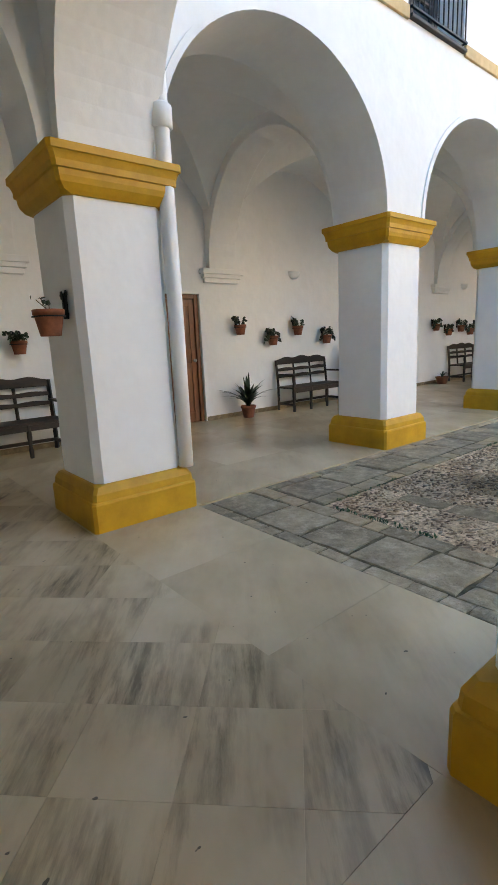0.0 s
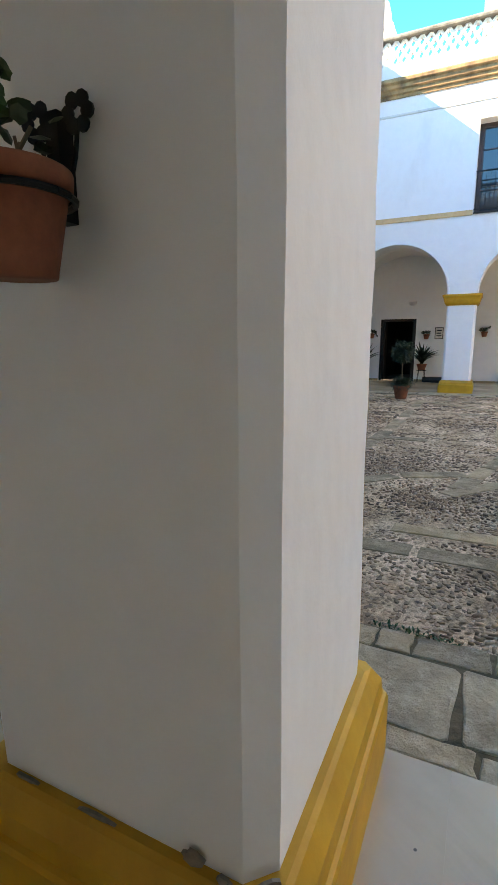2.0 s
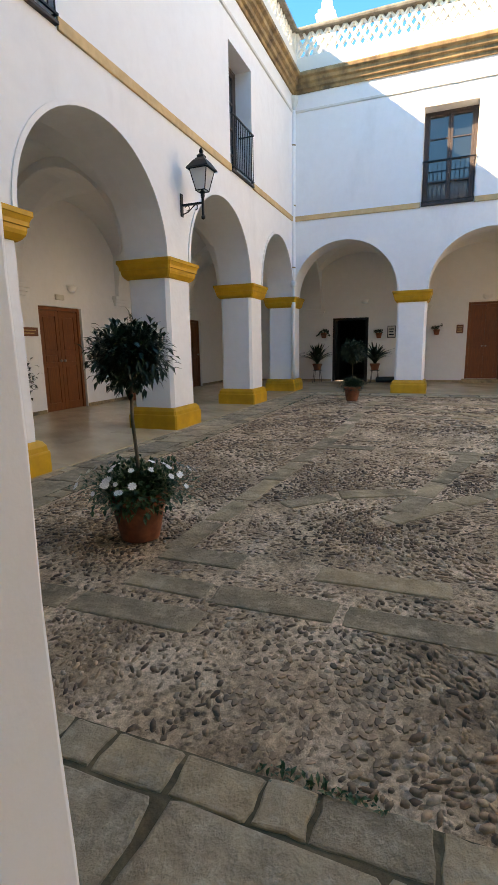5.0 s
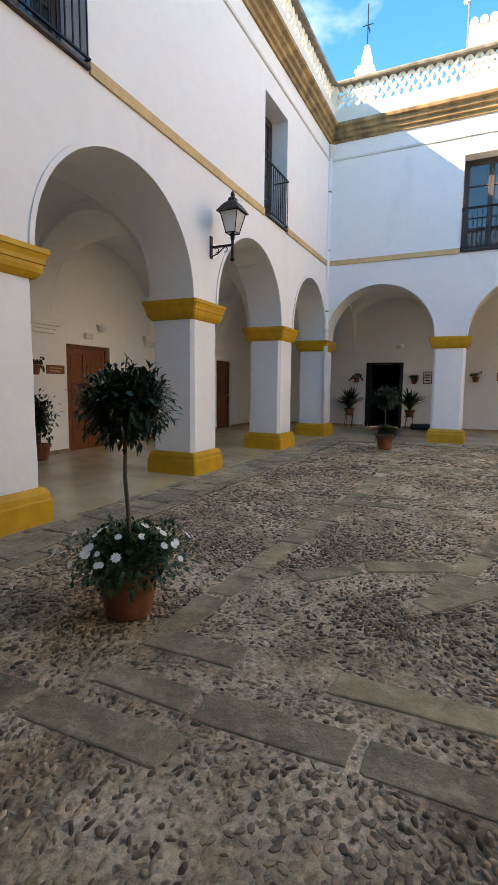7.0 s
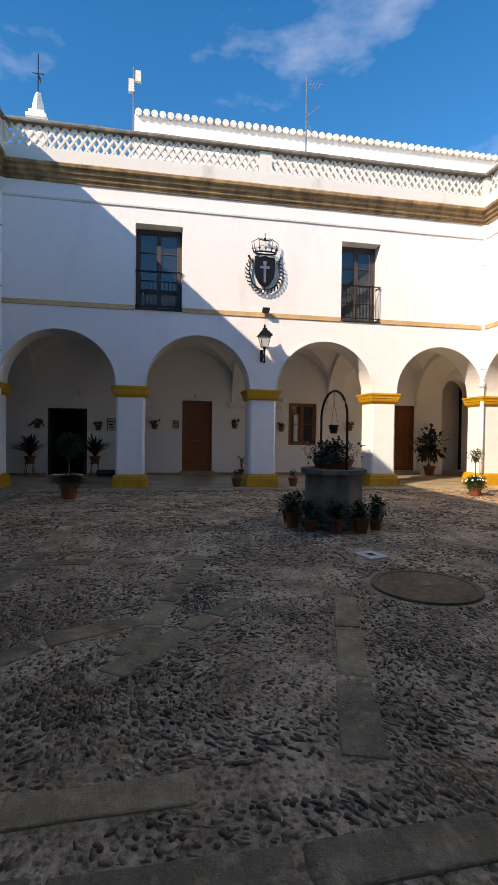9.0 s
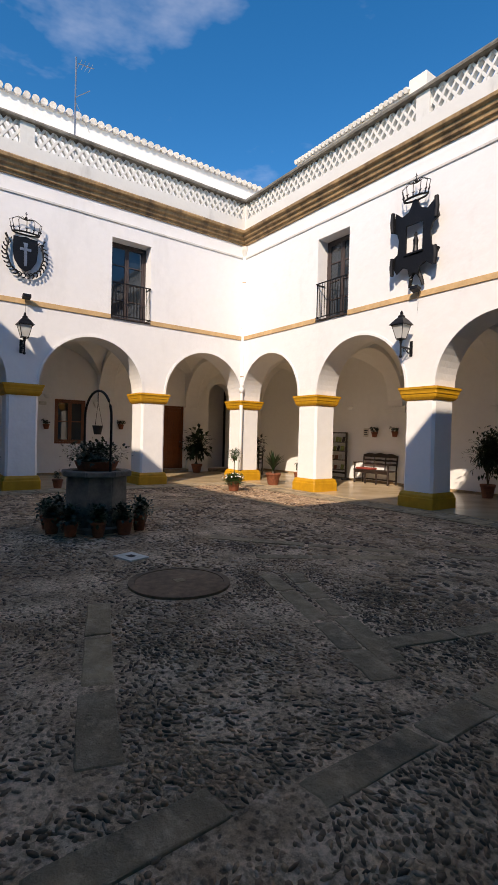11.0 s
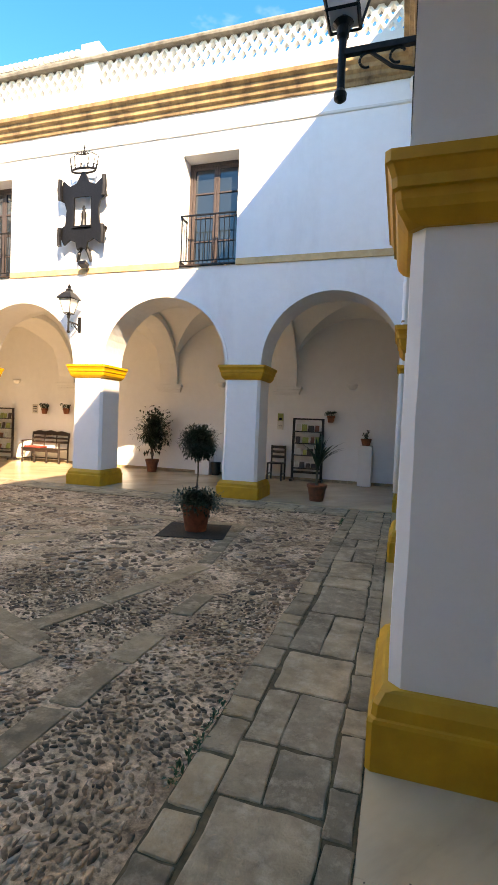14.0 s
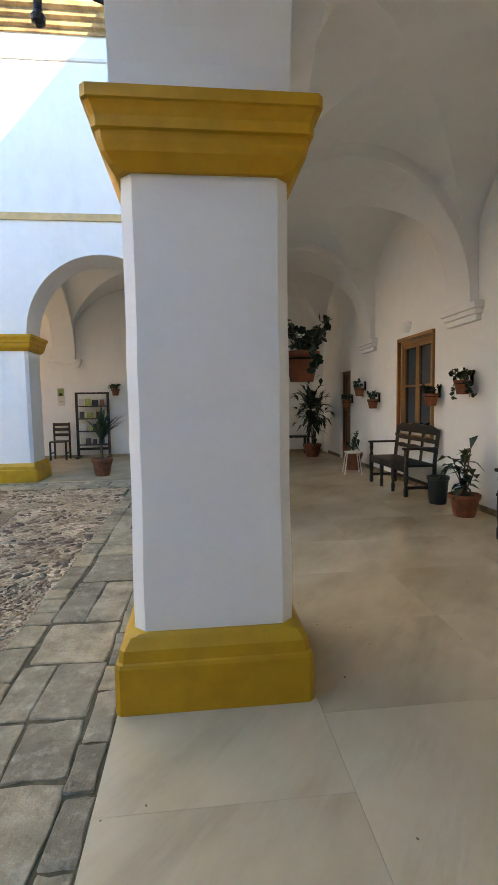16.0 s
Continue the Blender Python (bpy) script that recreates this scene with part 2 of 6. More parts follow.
def mortar():
    m, n, l, b = material("earthy_mortar", 0.95)
    a = noise_tex(n, l, 2.0, 8, 0.72)
    c = ramp(n, l, a.outputs["Fac"], [(0.32, (0.22, 0.142, 0.083)), (0.46, (0.48, 0.335, 0.21)), (0.6, (0.74, 0.54, 0.37))])
    g = noise_tex(n, l, 0.7, 7, 0.75)
    gf = ramp(n, l, g.outputs["Fac"], [(0.5, (0, 0, 0)), (0.68, (0.55, 0.55, 0.55))])
    c = mix(n, l, gf.outputs["Color"], c.outputs["Color"], (0.16, 0.11, 0.065))
    # small gravel bedded in it
    warp = noise_tex(n, l, 9, 3)
    place = n.new("ShaderNodeTexCoord")
    pull = n.new("ShaderNodeMix")
    pull.data_type = "VECTOR"
    pull.inputs["Factor"].default_value = 0.06
    l.new(place.outputs["Object"], pull.inputs[4])
    l.new(warp.outputs["Color"], pull.inputs[5])
    cell = n.new("ShaderNodeTexVoronoi")
    cell.inputs["Scale"].default_value = 34
    l.new(pull.outputs[1], cell.inputs["Vector"])
    grit = ramp(n, l, cell.outputs["Distance"], [(0.28, (1, 1, 1)), (0.5, (0, 0, 0))])
    some = n.new("ShaderNodeSeparateColor")
    l.new(cell.outputs["Color"], some.inputs["Color"])
    pick = ramp(n, l, some.outputs["Red"], [(0.4, (0, 0, 0)), (0.42, (0.85, 0.85, 0.85))])
    gm = mix(n, l, 1.0, grit.outputs["Color"], pick.outputs["Color"], "MULTIPLY")
    tint = ramp(n, l, some.outputs["Green"], [(0.0, (0.10, 0.062, 0.04)), (0.6, (0.27, 0.17, 0.105)), (1.0, (0.42, 0.33, 0.24))])
    c = mix(n, l, gm, c, tint.outputs["Color"])
    f = noise_tex(n, l, 34, 6, 0.75)
    k = ramp(n, l, f.outputs["Fac"], [(0.34, (0.42, 0.40, 0.37)), (0.6, (1.22, 1.2, 1.17))])
    l.new(mix(n, l, 1.0, c, k.outputs["Color"], "MULTIPLY"), b.inputs["Base Color"])
    ch = bump(n, l, b, f.outputs["Fac"], 0.8, 0.018)
    bump(n, l, b, gm, 0.6, 0.008, ch)
    return m


def pebble():
    m, n, l, b = material("worn_cobble", 0.85)
    geo = n.new("ShaderNodeNewGeometry")
    c = ramp(n, l, geo.outputs["Random Per Island"], [(0.0, (0.12, 0.072, 0.045)), (0.25, (0.24, 0.148, 0.09)), (0.6, (0.40, 0.26, 0.16)), (0.85, (0.53, 0.36, 0.225)), (0.95, (0.40, 0.33, 0.26)), (1.0, (0.65, 0.48, 0.33))])
    a = noise_tex(n, l, 1.1, 6, 0.7)
    k = ramp(n, l, a.outputs["Fac"], [(0.36, (0.5, 0.49, 0.48)), (0.62, (1.15, 1.1, 1.02))])
    f = noise_tex(n, l, 40, 4)
    k2 = ramp(n, l, f.outputs["Fac"], [(0.34, (0.5, 0.5, 0.5)), (0.66, (1.25, 1.25, 1.25))])
    c = mix(n, l, 1.0, c.outputs["Color"], k.outputs["Color"], "MULTIPLY")
    l.new(mix(n, l, 1.0, c, k2.outputs["Color"], "MULTIPLY"), b.inputs["Base Color"])
    bump(n, l, b, f.outputs["Fac"], 0.4, 0.006)
    return m


def glass():
    m, n, l, b = material("window_glass", 0.03)
    b.inputs["Base Color"].default_value = (0.02, 0.03, 0.04, 1)
    b.inputs["IOR"].default_value = 1.52
    b.inputs["Specular IOR Level"].default_value = 0.8
    return m


def opal():
    m, n, l, b = material("frosted_lamp_glass", 0.4)
    b.inputs["Base Color"].default_value = (0.75, 0.76, 0.74, 1)
    b.inputs["Transmission Weight"].default_value = 0.35
    return m


MARBLE, VEINED, MORTAR, PEBBLE, GLASS, OPAL = marble("polished_marble", 0.2), marble("veined_marble", 0.95), mortar(), pebble(), glass(), opal()


# ---- mesh helpers ----
def link(name, bm, mat, parent=None, smooth=False):
    bmesh.ops.recalc_face_normals(bm, faces=bm.faces)
    me = bpy.data.meshes.new(name)
    if smooth:
        for f in bm.faces:
            f.smooth = True
    bm.to_mesh(me)
    bm.free()
    me.materials.append(mat)
    ob = new(name, me)
    ob.parent = parent
    return ob


def part(name, bm, mat, parent, label="", smooth=False):
    ob = link(name, bm, mat, parent, smooth)
    return tagged(ob, label) if label else ob


def empty(name, label, category, group="", at=None):
    ob = new(name)
    ob.empty_display_size = 0.1
    if at is not None:
        ob.matrix_world = at
    return tagged(ob, label, category, group)


def box(bm, x0, x1, y0, y1, z0, z1, bev=0.0):
    r = bmesh.ops.create_cube(bm, size=1.0)["verts"]
    for v in r:
        v.co = Vector((x0 + (v.co.x + 0.5) * (x1 - x0), y0 + (v.co.y + 0.5) * (y1 - y0), z0 + (v.co.z + 0.5) * (z1 - z0)))
    if bev:
        es = list({e for v in r for e in v.link_edges})
        bmesh.ops.bevel(bm, geom=es, offset=bev, segments=2, affect="EDGES", profile=0.5)
    return bm


def boxes(*bs, bev=0.0):
    bm = bmesh.new()
    for b in bs:
        box(bm, *b, bev=bev)
    return bm


def lathe(profile, seg=24, caps=True):
    bm = bmesh.new()
    rings = []
    for r, z in profile:
        rings.append([bm.verts.new((r * math.cos(2 * math.pi * k / seg), r * math.sin(2 * math.pi * k / seg), z)) for k in range(seg)])
    for a, b in zip(rings, rings[1:]):
        for k in range(seg):
            bm.faces.new((a[k], a[(k + 1) % seg], b[(k + 1) % seg], b[k]))
    if caps:
        bm.faces.new(rings[0][::-1])
        bm.faces.new(rings[-1])
    return bm


def tube(bm, pts, r, seg=6, r1=None):
    pts = [Vector(p) for p in pts]
    rings = []
    for k, p in enumerate(pts):
        d = (pts[min(k + 1, len(pts) - 1)] - pts[max(k - 1, 0)]).normalized()
        side = d.cross(Vector((0, 0, 1)) if abs(d.z) < 0.9 else Vector((1, 0, 0))).normalized()
        up = d.cross(side)
        rad = r + ((r1 if r1 is not None else r) - r) * k / max(1, len(pts) - 1)
        rings.append([bm.verts.new(p + rad * (math.cos(2 * math.pi * j / seg) * side + math.sin(2 * math.pi * j / seg) * up)) for j in range(seg)])
    for a, b in zip(rings, rings[1:]):
        for j in range(seg):
            bm.faces.new((a[j], a[(j + 1) % seg], b[(j + 1) % seg], b[j]))
    bm.faces.new(rings[0][::-1])
    bm.faces.new(rings[-1])
    return bm


def square_profile(bm, profile, seg_bev=0.0):
    """A square shaft: rings of half width and height, closed at both ends."""
    rings = []
    for h, z in profile:
        c = 0.05 if h < 0.3725 else 0.022
        pts = [(h, -h + c), (h, h - c), (h - c, h), (-h + c, h), (-h, h - c), (-h, -h + c), (-h + c, -h), (h - c, -h)]
        rings.append([bm.verts.new((x, y, z)) for x, y in pts])
    for a, b in zip(rings, rings[1:]):
        for k in range(8):
            bm.faces.new((a[k], a[(k + 1) % 8], b[(k + 1) % 8], b[k]))
    bm.faces.new(rings[0][::-1])
    bm.faces.new(rings[-1])
    return bm


# ---- plan ----
# Each side of the courtyard: u runs along it, d outward from the pillars' centre line.
PILLARS = {
    "north": [-0.42, 2.949, 6.352, 9.702, 12.836],
    "east": [-0.42, 2.938, 6.26, 9.59, 12.893],
    "south": [-0.42, 2.792, 6.155, 9.526, 12.836],
    "west": [-0.42, 2.981, 6.326, 9.62, 12.893],
}
DEPTH = {"north": 3.05, "east": 3.46, "south": 3.4, "west": 3.2}
WALL, SPRING, CROWN, TOP = 0.35, 2.5, 3.8, 7.4
X0, X1, Y0, Y1 = -0.42, 12.836, -12.893, 0.42


def at(side, u, d, z):
    if side == "north":
        return Vector((u, Y1 + d, z))
    if side == "east":
        return Vector((X1 + d, -u, z))
    if side == "south":
        return Vector((u, Y0 - d, z))
    return Vector((X0 - d, -u, z))


def facing(side, u, d, z):
    """A pose on that side: local x along the wall, local -y towards the courtyard."""
    turn = {"north": 0, "east": -90, "south": 180, "west": 90}[side]
    p = at(side, u, d, z)
    return pose(p.x, p.y, p.z, 0, 0, turn)


def side_box(bm, side, u0, u1, d0, d1, z0, z1, bev=0.0):
    a, b = at(side, u0, d0, z0), at(side, u1, d1, z1)
    return box(bm, min(a.x, b.x), max(a.x, b.x), min(a.y, b.y), max(a.y, b.y), z0, z1, bev)


def structure(ob, label, category):
    return tagged(ob, label, category, kind="structure")


def grid_wall(bm, side, us, zs, holes, d0, d1):
    """A thick wall on a grid of cells, with the cells in holes left open and their reveals closed."""
    solid = lambda i, k: 0 <= i < len(us) - 1 and 0 <= k < len(zs) - 1 and (i, k) not in holes
    for i in range(len(us) - 1):
        for k in range(len(zs) - 1):
            if not solid(i, k):
                continue
            u0, u1, z0, z1 = us[i], us[i + 1], zs[k], zs[k + 1]
            quads = [[(u0, d, z0), (u1, d, z0), (u1, d, z1), (u0, d, z1)] for d in (d0, d1)]
            if not solid(i - 1, k):
                quads.append([(u0, d0, z0), (u0, d1, z0), (u0, d1, z1), (u0, d0, z1)])
            if not solid(i + 1, k):
                quads.append([(u1, d0, z0), (u1, d1, z0), (u1, d1, z1), (u1, d0, z1)])
            if not solid(i, k - 1):
                quads.append([(u0, d0, z0), (u1, d0, z0), (u1, d1, z0), (u0, d1, z0)])
            if not solid(i, k + 1):
                quads.append([(u0, d0, z1), (u1, d0, z1), (u1, d1, z1), (u0, d1, z1)])
            for q in quads:
                bm.faces.new([bm.verts.new(at(side, *p)) for p in q])
    bmesh.ops.remove_doubles(bm, verts=bm.verts, dist=0.0005)


def arch_z(u, c, r):
    s = max(0.0, 1 - ((u - c) / r) ** 2)
    return SPRING + (CROWN - SPRING) * math.sqrt(s)


# Upper windows of each side: u0, u1, z0, z1
WINDOWS = {
    "north": [(2.93, 4.05, 4.36, 6.46), (8.44, 9.55, 4.36, 6.46)],
    "east": [(3.03, 4.17, 4.36, 6.46), (8.33, 9.42, 4.36, 6.46)],
    "south": [(3.02, 4.15, 4.36, 6.46), (8.19, 9.25, 4.36, 6.46)],
    "west": [(3.1, 4.2, 4.36, 6.46), (8.4, 9.5, 4.36, 6.46)],
}


def arcade(side):
    P = PILLARS[side]
    inner = WALL - 0.003
    ends = {"north": (X0 + WALL, X1 - WALL), "south": (X0 + WALL, X1 - WALL), "east": (-Y1 - WALL, -Y0 + WALL), "west": (-Y1 - WALL, -Y0 + WALL)}[side]
    bm = bmesh.new()
    # arches
    for b in range(4):
        c, r = (P[b] + P[b + 1]) / 2, (P[b + 1] - P[b]) / 2 - 0.355
        cols = [(c - r * math.cos(math.pi * k / 32), arch_z(c - r * math.cos(math.pi * k / 32), c, r)) for k in range(33)]
        lo = P[b] if b else ends[0]
        hi = P[b + 1] if b < 3 else ends[1]
        pts = [(lo, SPRING), (cols[0][0], SPRING)] + cols[1:-1] + [(cols[-1][0], SPRING), (hi, SPRING)]
        for (ua, za), (ub, zb) in zip(pts, pts[1:]):
            for d in (-WALL, WALL):
                bm.faces.new([bm.verts.new(at(side, *p)) for p in ((ua, d, za), (ub, d, zb), (ub, d, 4.2), (ua, d, 4.2))])
            bm.faces.new([bm.verts.new(at(side, *p)) for p in ((ua, -WALL, za), (ub, -WALL, zb), (ub, WALL, zb), (ua, WALL, za))])
    bmesh.ops.remove_doubles(bm, verts=bm.verts, dist=0.0005)
    us = sorted({ends[0], ends[1], *[w[k] for w in WINDOWS[side] for k in (0, 1)]})
    zs = [4.2, 4.36, 6.46, TOP]
    holes = {(us.index(w[0]), 1) for w in WINDOWS[side]}
    up = bmesh.new()
    grid_wall(up, side, us, zs, holes, -WALL, WALL)
    me = bpy.data.meshes.new("tmp")
    up.to_mesh(me)
    up.free()
    bm.from_mesh(me)
    bpy.data.meshes.remove(me)
    ob = structure(link("wall_" + side, bm, FACADE), "white plastered arcade wall with round arches and balcony windows", "wall")
    for b in range(4):
        c, r = (P[b] + P[b + 1]) / 2, (P[b + 1] - P[b]) / 2 - 0.355
        rim = bmesh.new()
        prev = None
        for k in range(41):
            a = math.pi * k / 40
            ring = []
            for rr, d in ((0.0, -WALL), (0.0, -WALL - 0.018), (0.055, -WALL - 0.018), (0.055, -WALL)):
                ring.append(rim.verts.new(at(side, c - (r + rr) * math.cos(a), d, SPRING + (CROWN - SPRING + rr) * math.sin(a))))
            if prev:
                for j in range(4):
                    rim.faces.new((prev[j], prev[(j + 1) % 4], ring[(j + 1) % 4], ring[j]))
            prev = ring
        part("arch_rim", rim, FACADE, ob)
    return ob


def pillar(side_label, x, y, seed):
    thing = empty("pillar", f"square white plastered pillar with ochre yellow capital and plinth{side_label}", "pillar", "pillars of the arcades", pose(x, y, 0))
    thing["kind"] = "structure"
    part("shaft", square_profile(bmesh.new(), [(0.348 - 0.006 * k / 12 + (random.uniform(-0.004, 0.004) if 0 < k < 12 else 0), 0.30 + k * 0.165) for k in range(13)]), WHITE, thing)
    part("plinth", square_profile(bmesh.new(), [(0.425, 0.0), (0.425, 0.20), (0.42, 0.215), (0.41, 0.22), (0.405, 0.27), (0.378, 0.315), (0.366, 0.325), (0.34, 0.327)]), YELLOW, thing, "chipped ochre yellow plinth")
    part("capital", square_profile(bmesh.new(), [(0.34, 2.218), (0.362, 2.22), (0.38, 2.24), (0.405, 2.275), (0.415, 2.31), (0.418, 2.345), (0.432, 2.35), (0.434, 2.39), (0.445, 2.42), (0.452, 2.435), (0.462, 2.44), (0.462, 2.485), (0.35, 2.499)]), YELLOW, thing, "moulded ochre yellow capital")
    return thing


for SIDE in PILLARS:
    arcade(SIDE)
spots = [(X0, Y1)] + [(u, Y1) for u in PILLARS["north"][1:4]] + [(X1, Y1)] + [(X1, -u) for u in PILLARS["east"][1:4]] + [(X1, Y0)]
spots += [(u, Y0) for u in PILLARS["south"][1:4]] + [(X0, Y0)] + [(X0, -u) for u in PILLARS["west"][1:4]]
first = pillar("", *spots[0], 0)
for x, y in spots[1:]:
    copy_thing(first, pose(x, y, 0))

# outer edges of the galleries
XW, XE = X0 - DEPTH["west"], X1 + DEPTH["east"]
YN, YS = Y1 + DEPTH["north"], Y0 - DEPTH["south"]


def vault_surface(u0, u1, d0, d1, n=18):
    """Heights of a groin vault over one bay."""
    for i in range(n + 1):
        for j in range(n + 1):
            p, q = -1 + 2 * i / n, -1 + 2 * j / n
            z = 2.38 + 1.74 * math.sqrt(max(0, 1 - min(p * p, q * q)))
            yield u0 + (u1 - u0) * i / n, d0 + (d1 - d0) * j / n, z


def bay(bm, x0, x1, y0, y1, n=28):
    vs = [bm.verts.new((x, y, z)) for x, y, z in vault_surface(x0, x1, y0, y1, n)]
    for i in range(n):
        for j in range(n):
            k = i * (n + 1) + j
            a, b, c, d = vs[k], vs[k + 1], vs[k + n + 2], vs[k + n + 1]
            if i == j:
                bm.faces.new((a, b, c))
                bm.faces.new((a, c, d))
            elif i == n - 1 - j:
                bm.faces.new((a, b, d))
                bm.faces.new((b, c, d))
            else:
                bm.faces.new((a, b, c, d))


def vaults():
    e = 0.02
    bm = bmesh.new()
    for s in PILLARS:
        for a, b in zip(PILLARS[s], PILLARS[s][1:]):
            a, b = (a - WALL + e if a < 0 else a), (b + WALL - e if b > 12.5 else b)
            p, q = at(s, a, WALL - e, 0), at(s, b, DEPTH[s] + e, 0)
            bay(bm, min(p.x, q.x), max(p.x, q.x), min(p.y, q.y), max(p.y, q.y))
    for xa, xb in ((XW - e, X0 - WALL + e), (X1 + WALL - e, XE + e)):
        for ya, yb in ((YS - e, Y0 - WALL + e), (Y1 + WALL - e, YN + e)):
            bay(bm, xa, xb, ya, yb)
    # flat transverse arches from each pillar to its corbel
    for s in PILLARS:
        for c in PILLARS[s]:
            d0, d1 = WALL - e, DEPTH[s] + e
            mid, half = (d0 + d1) / 2, (d1 - d0) / 2
            inner = half - 0.11
            line = [(d0, 2.412), (mid - inner, 2.412)]
            line += [(mid - inner * math.cos(math.pi * k / 26), 2.412 + 1.56 * math.sin(math.pi * k / 26)) for k in range(1, 26)]
            line += [(mid + inner, 2.412), (d1, 2.412)]
            rows = [[bm.verts.new(at(s, c + w, d, z)) for w, z in ((-0.26, 4.19), (-0.26, zz + 0.012), (-0.245, zz), (0.245, zz), (0.26, zz + 0.012), (0.26, 4.19))] for d, zz in line]
            for p, q in zip(rows, rows[1:]):
                for j in range(5):
                    bm.faces.new((p[j], p[j + 1], q[j + 1], q[j]))
    return structure(link("ceiling", bm, WHITE, smooth=False), "white plastered groin vaults with flat transverse arches over the galleries", "ceiling")


vaults()


def slab(name, rects, z0, z1, mat, label, category):
    bm = bmesh.new()
    for x0, x1, y0, y1 in rects:
        box(bm, x0, x1, y0, y1, z0, z1)
    return structure(link(name, bm, mat), label, category)


RING = [(XW - 0.4, XE + 0.4, Y1 + WALL, YN + 0.4), (XW - 0.4, XE + 0.4, YS - 0.4, Y0 - WALL), (XW - 0.4, X0 - WALL, Y0 - WALL + 0.002, Y1 + WALL - 0.002), (X1 + WALL, XE + 0.4, Y0 - WALL + 0.002, Y1 + WALL - 0.002)]
# the upper floor is out of view, added to block light above the thin vaults
slab("upper_floor", RING, 4.21, 4.33, DARK, "unseen floor slab of the upper storey, added to block light", "floor")
slab("roof_terrace", RING, 7.42, 7.6, ROOFTILE, "flat roof terrace behind the parapet", "roof")


# ---- back walls, doors and windows ----
# u0, u1, z0, z1 of the openings in the back wall of each gallery
OPENINGS = {
    "north": [(1.62, 2.52, 0.0, 2.03), (7.0, 8.2, 0.0, 2.06), (12.86, 13.76, 0.0, 2.05)],
    "east": [(0.22, 1.4, 0.0, 2.1), (4.38, 5.36, 0.12, 2.43), (7.97, 8.95, 1.0, 2.43), (11.8, 12.62, 0.12, 2.44), (13.68, 14.75, 0.12, 3.42)],
    "south": [],
    "west": [(10.41, 11.52, 0.8, 2.21), (14.07, 14.8, 0.0, 1.95)],
}
SPAN = {"north": (XW - 0.4, XE + 0.4), "south": (XW - 0.4, XE + 0.4), "east": (-YN + 0.001, -YS - 0.001), "west": (-YN + 0.001, -YS - 0.001)}


def back_wall(side):
    D, T = DEPTH[side], DEPTH[side] + 0.4
    ops = OPENINGS[side]
    us = sorted({*SPAN[side], *[o[k] for o in ops for k in (0, 1)]})
    zs = sorted({0.0, 7.42, *[o[k] for o in ops for k in (2, 3)]})
    holes = {(i, k) for i in range(len(us) - 1) for k in range(len(zs) - 1) for o in ops if o[0] <= us[i] < o[1] and o[2] <= zs[k] < o[3]}
    bm = bmesh.new()
    grid_wall(bm, side, us, zs, holes, D, T)
    ob = structure(link("wall_back_" + side, bm, WHITE), "white plastered back wall of the gallery", "wall")
    base = bmesh.new()
    cuts = sorted([SPAN[side][0] + 0.45] + [v for o in ops if o[2] < 0.2 for v in (o[0] - 0.02, o[1] + 0.02)] + [SPAN[side][1] - 0.45])
    for a, b in zip(cuts[::2], cuts[1::2]):
        side_box(base, side, a, b, D - 0.012, D + 0.002, 0.0, 0.07)
    skirting = structure(link("baseboard_" + side, base, BAND), "low stone skirting along the gallery wall", "baseboard")
    return ob


for SIDE in PILLARS:
    back_wall(SIDE)

# a room behind each open doorway, its shade painted in as near-black walls
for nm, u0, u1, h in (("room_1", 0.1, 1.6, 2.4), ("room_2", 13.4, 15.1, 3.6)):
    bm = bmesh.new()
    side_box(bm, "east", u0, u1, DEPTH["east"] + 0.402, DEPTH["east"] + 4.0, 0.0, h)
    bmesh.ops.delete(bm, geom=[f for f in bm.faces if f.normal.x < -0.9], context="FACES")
    structure(link(nm, bm, DARK), "room behind an open doorway, its shade painted near-black", "room")
# arched head of the tall opening
bm = bmesh.new()
prev = None
for k in range(25):
    a = math.pi * k / 24
    u, z = 14.215 - 0.535 * math.cos(a), 2.89 + 0.53 * math.sin(a)
    ring = [bm.verts.new(at("east", *p)) for p in ((u, DEPTH["east"] + 0.001, z), (u, DEPTH["east"] + 0.399, z), (u, DEPTH["east"] + 0.399, 3.421), (u, DEPTH["east"] + 0.001, 3.421))]
    if prev:
        for j in range(4):
            bm.faces.new((prev[j], prev[(j + 1) % 4], ring[(j + 1) % 4], ring[j]))
    prev = ring
structure(link("arch_head", bm, WHITE), "round head of an arched doorway", "wall")


def corbel(side, u):
    ob = new("corbel", None)
    ob.matrix_world = facing(side, u, DEPTH[side], 0)
    tagged(ob, "moulded white plaster corbel under the vault", "corbel", "corbels of the galleries", "structure")
    bm = bmesh.new()
    for w, dep, z0, z1 in ((0.34, 0.06, 2.2, 2.27), (0.37, 0.09, 2.27, 2.33), (0.4, 0.12, 2.33, 2.41)):
        box(bm, -w, w, -dep, 0.005, z0, z1, 0.008)
    part("moulding", bm, WHITE, ob)
    return ob


for SIDE in PILLARS:
    for u in PILLARS[SIDE]:
        if not any(o[0] - 0.4 < u < o[1] + 0.4 and o[3] > 2.2 for o in OPENINGS[SIDE]):
            corbel(SIDE, u)


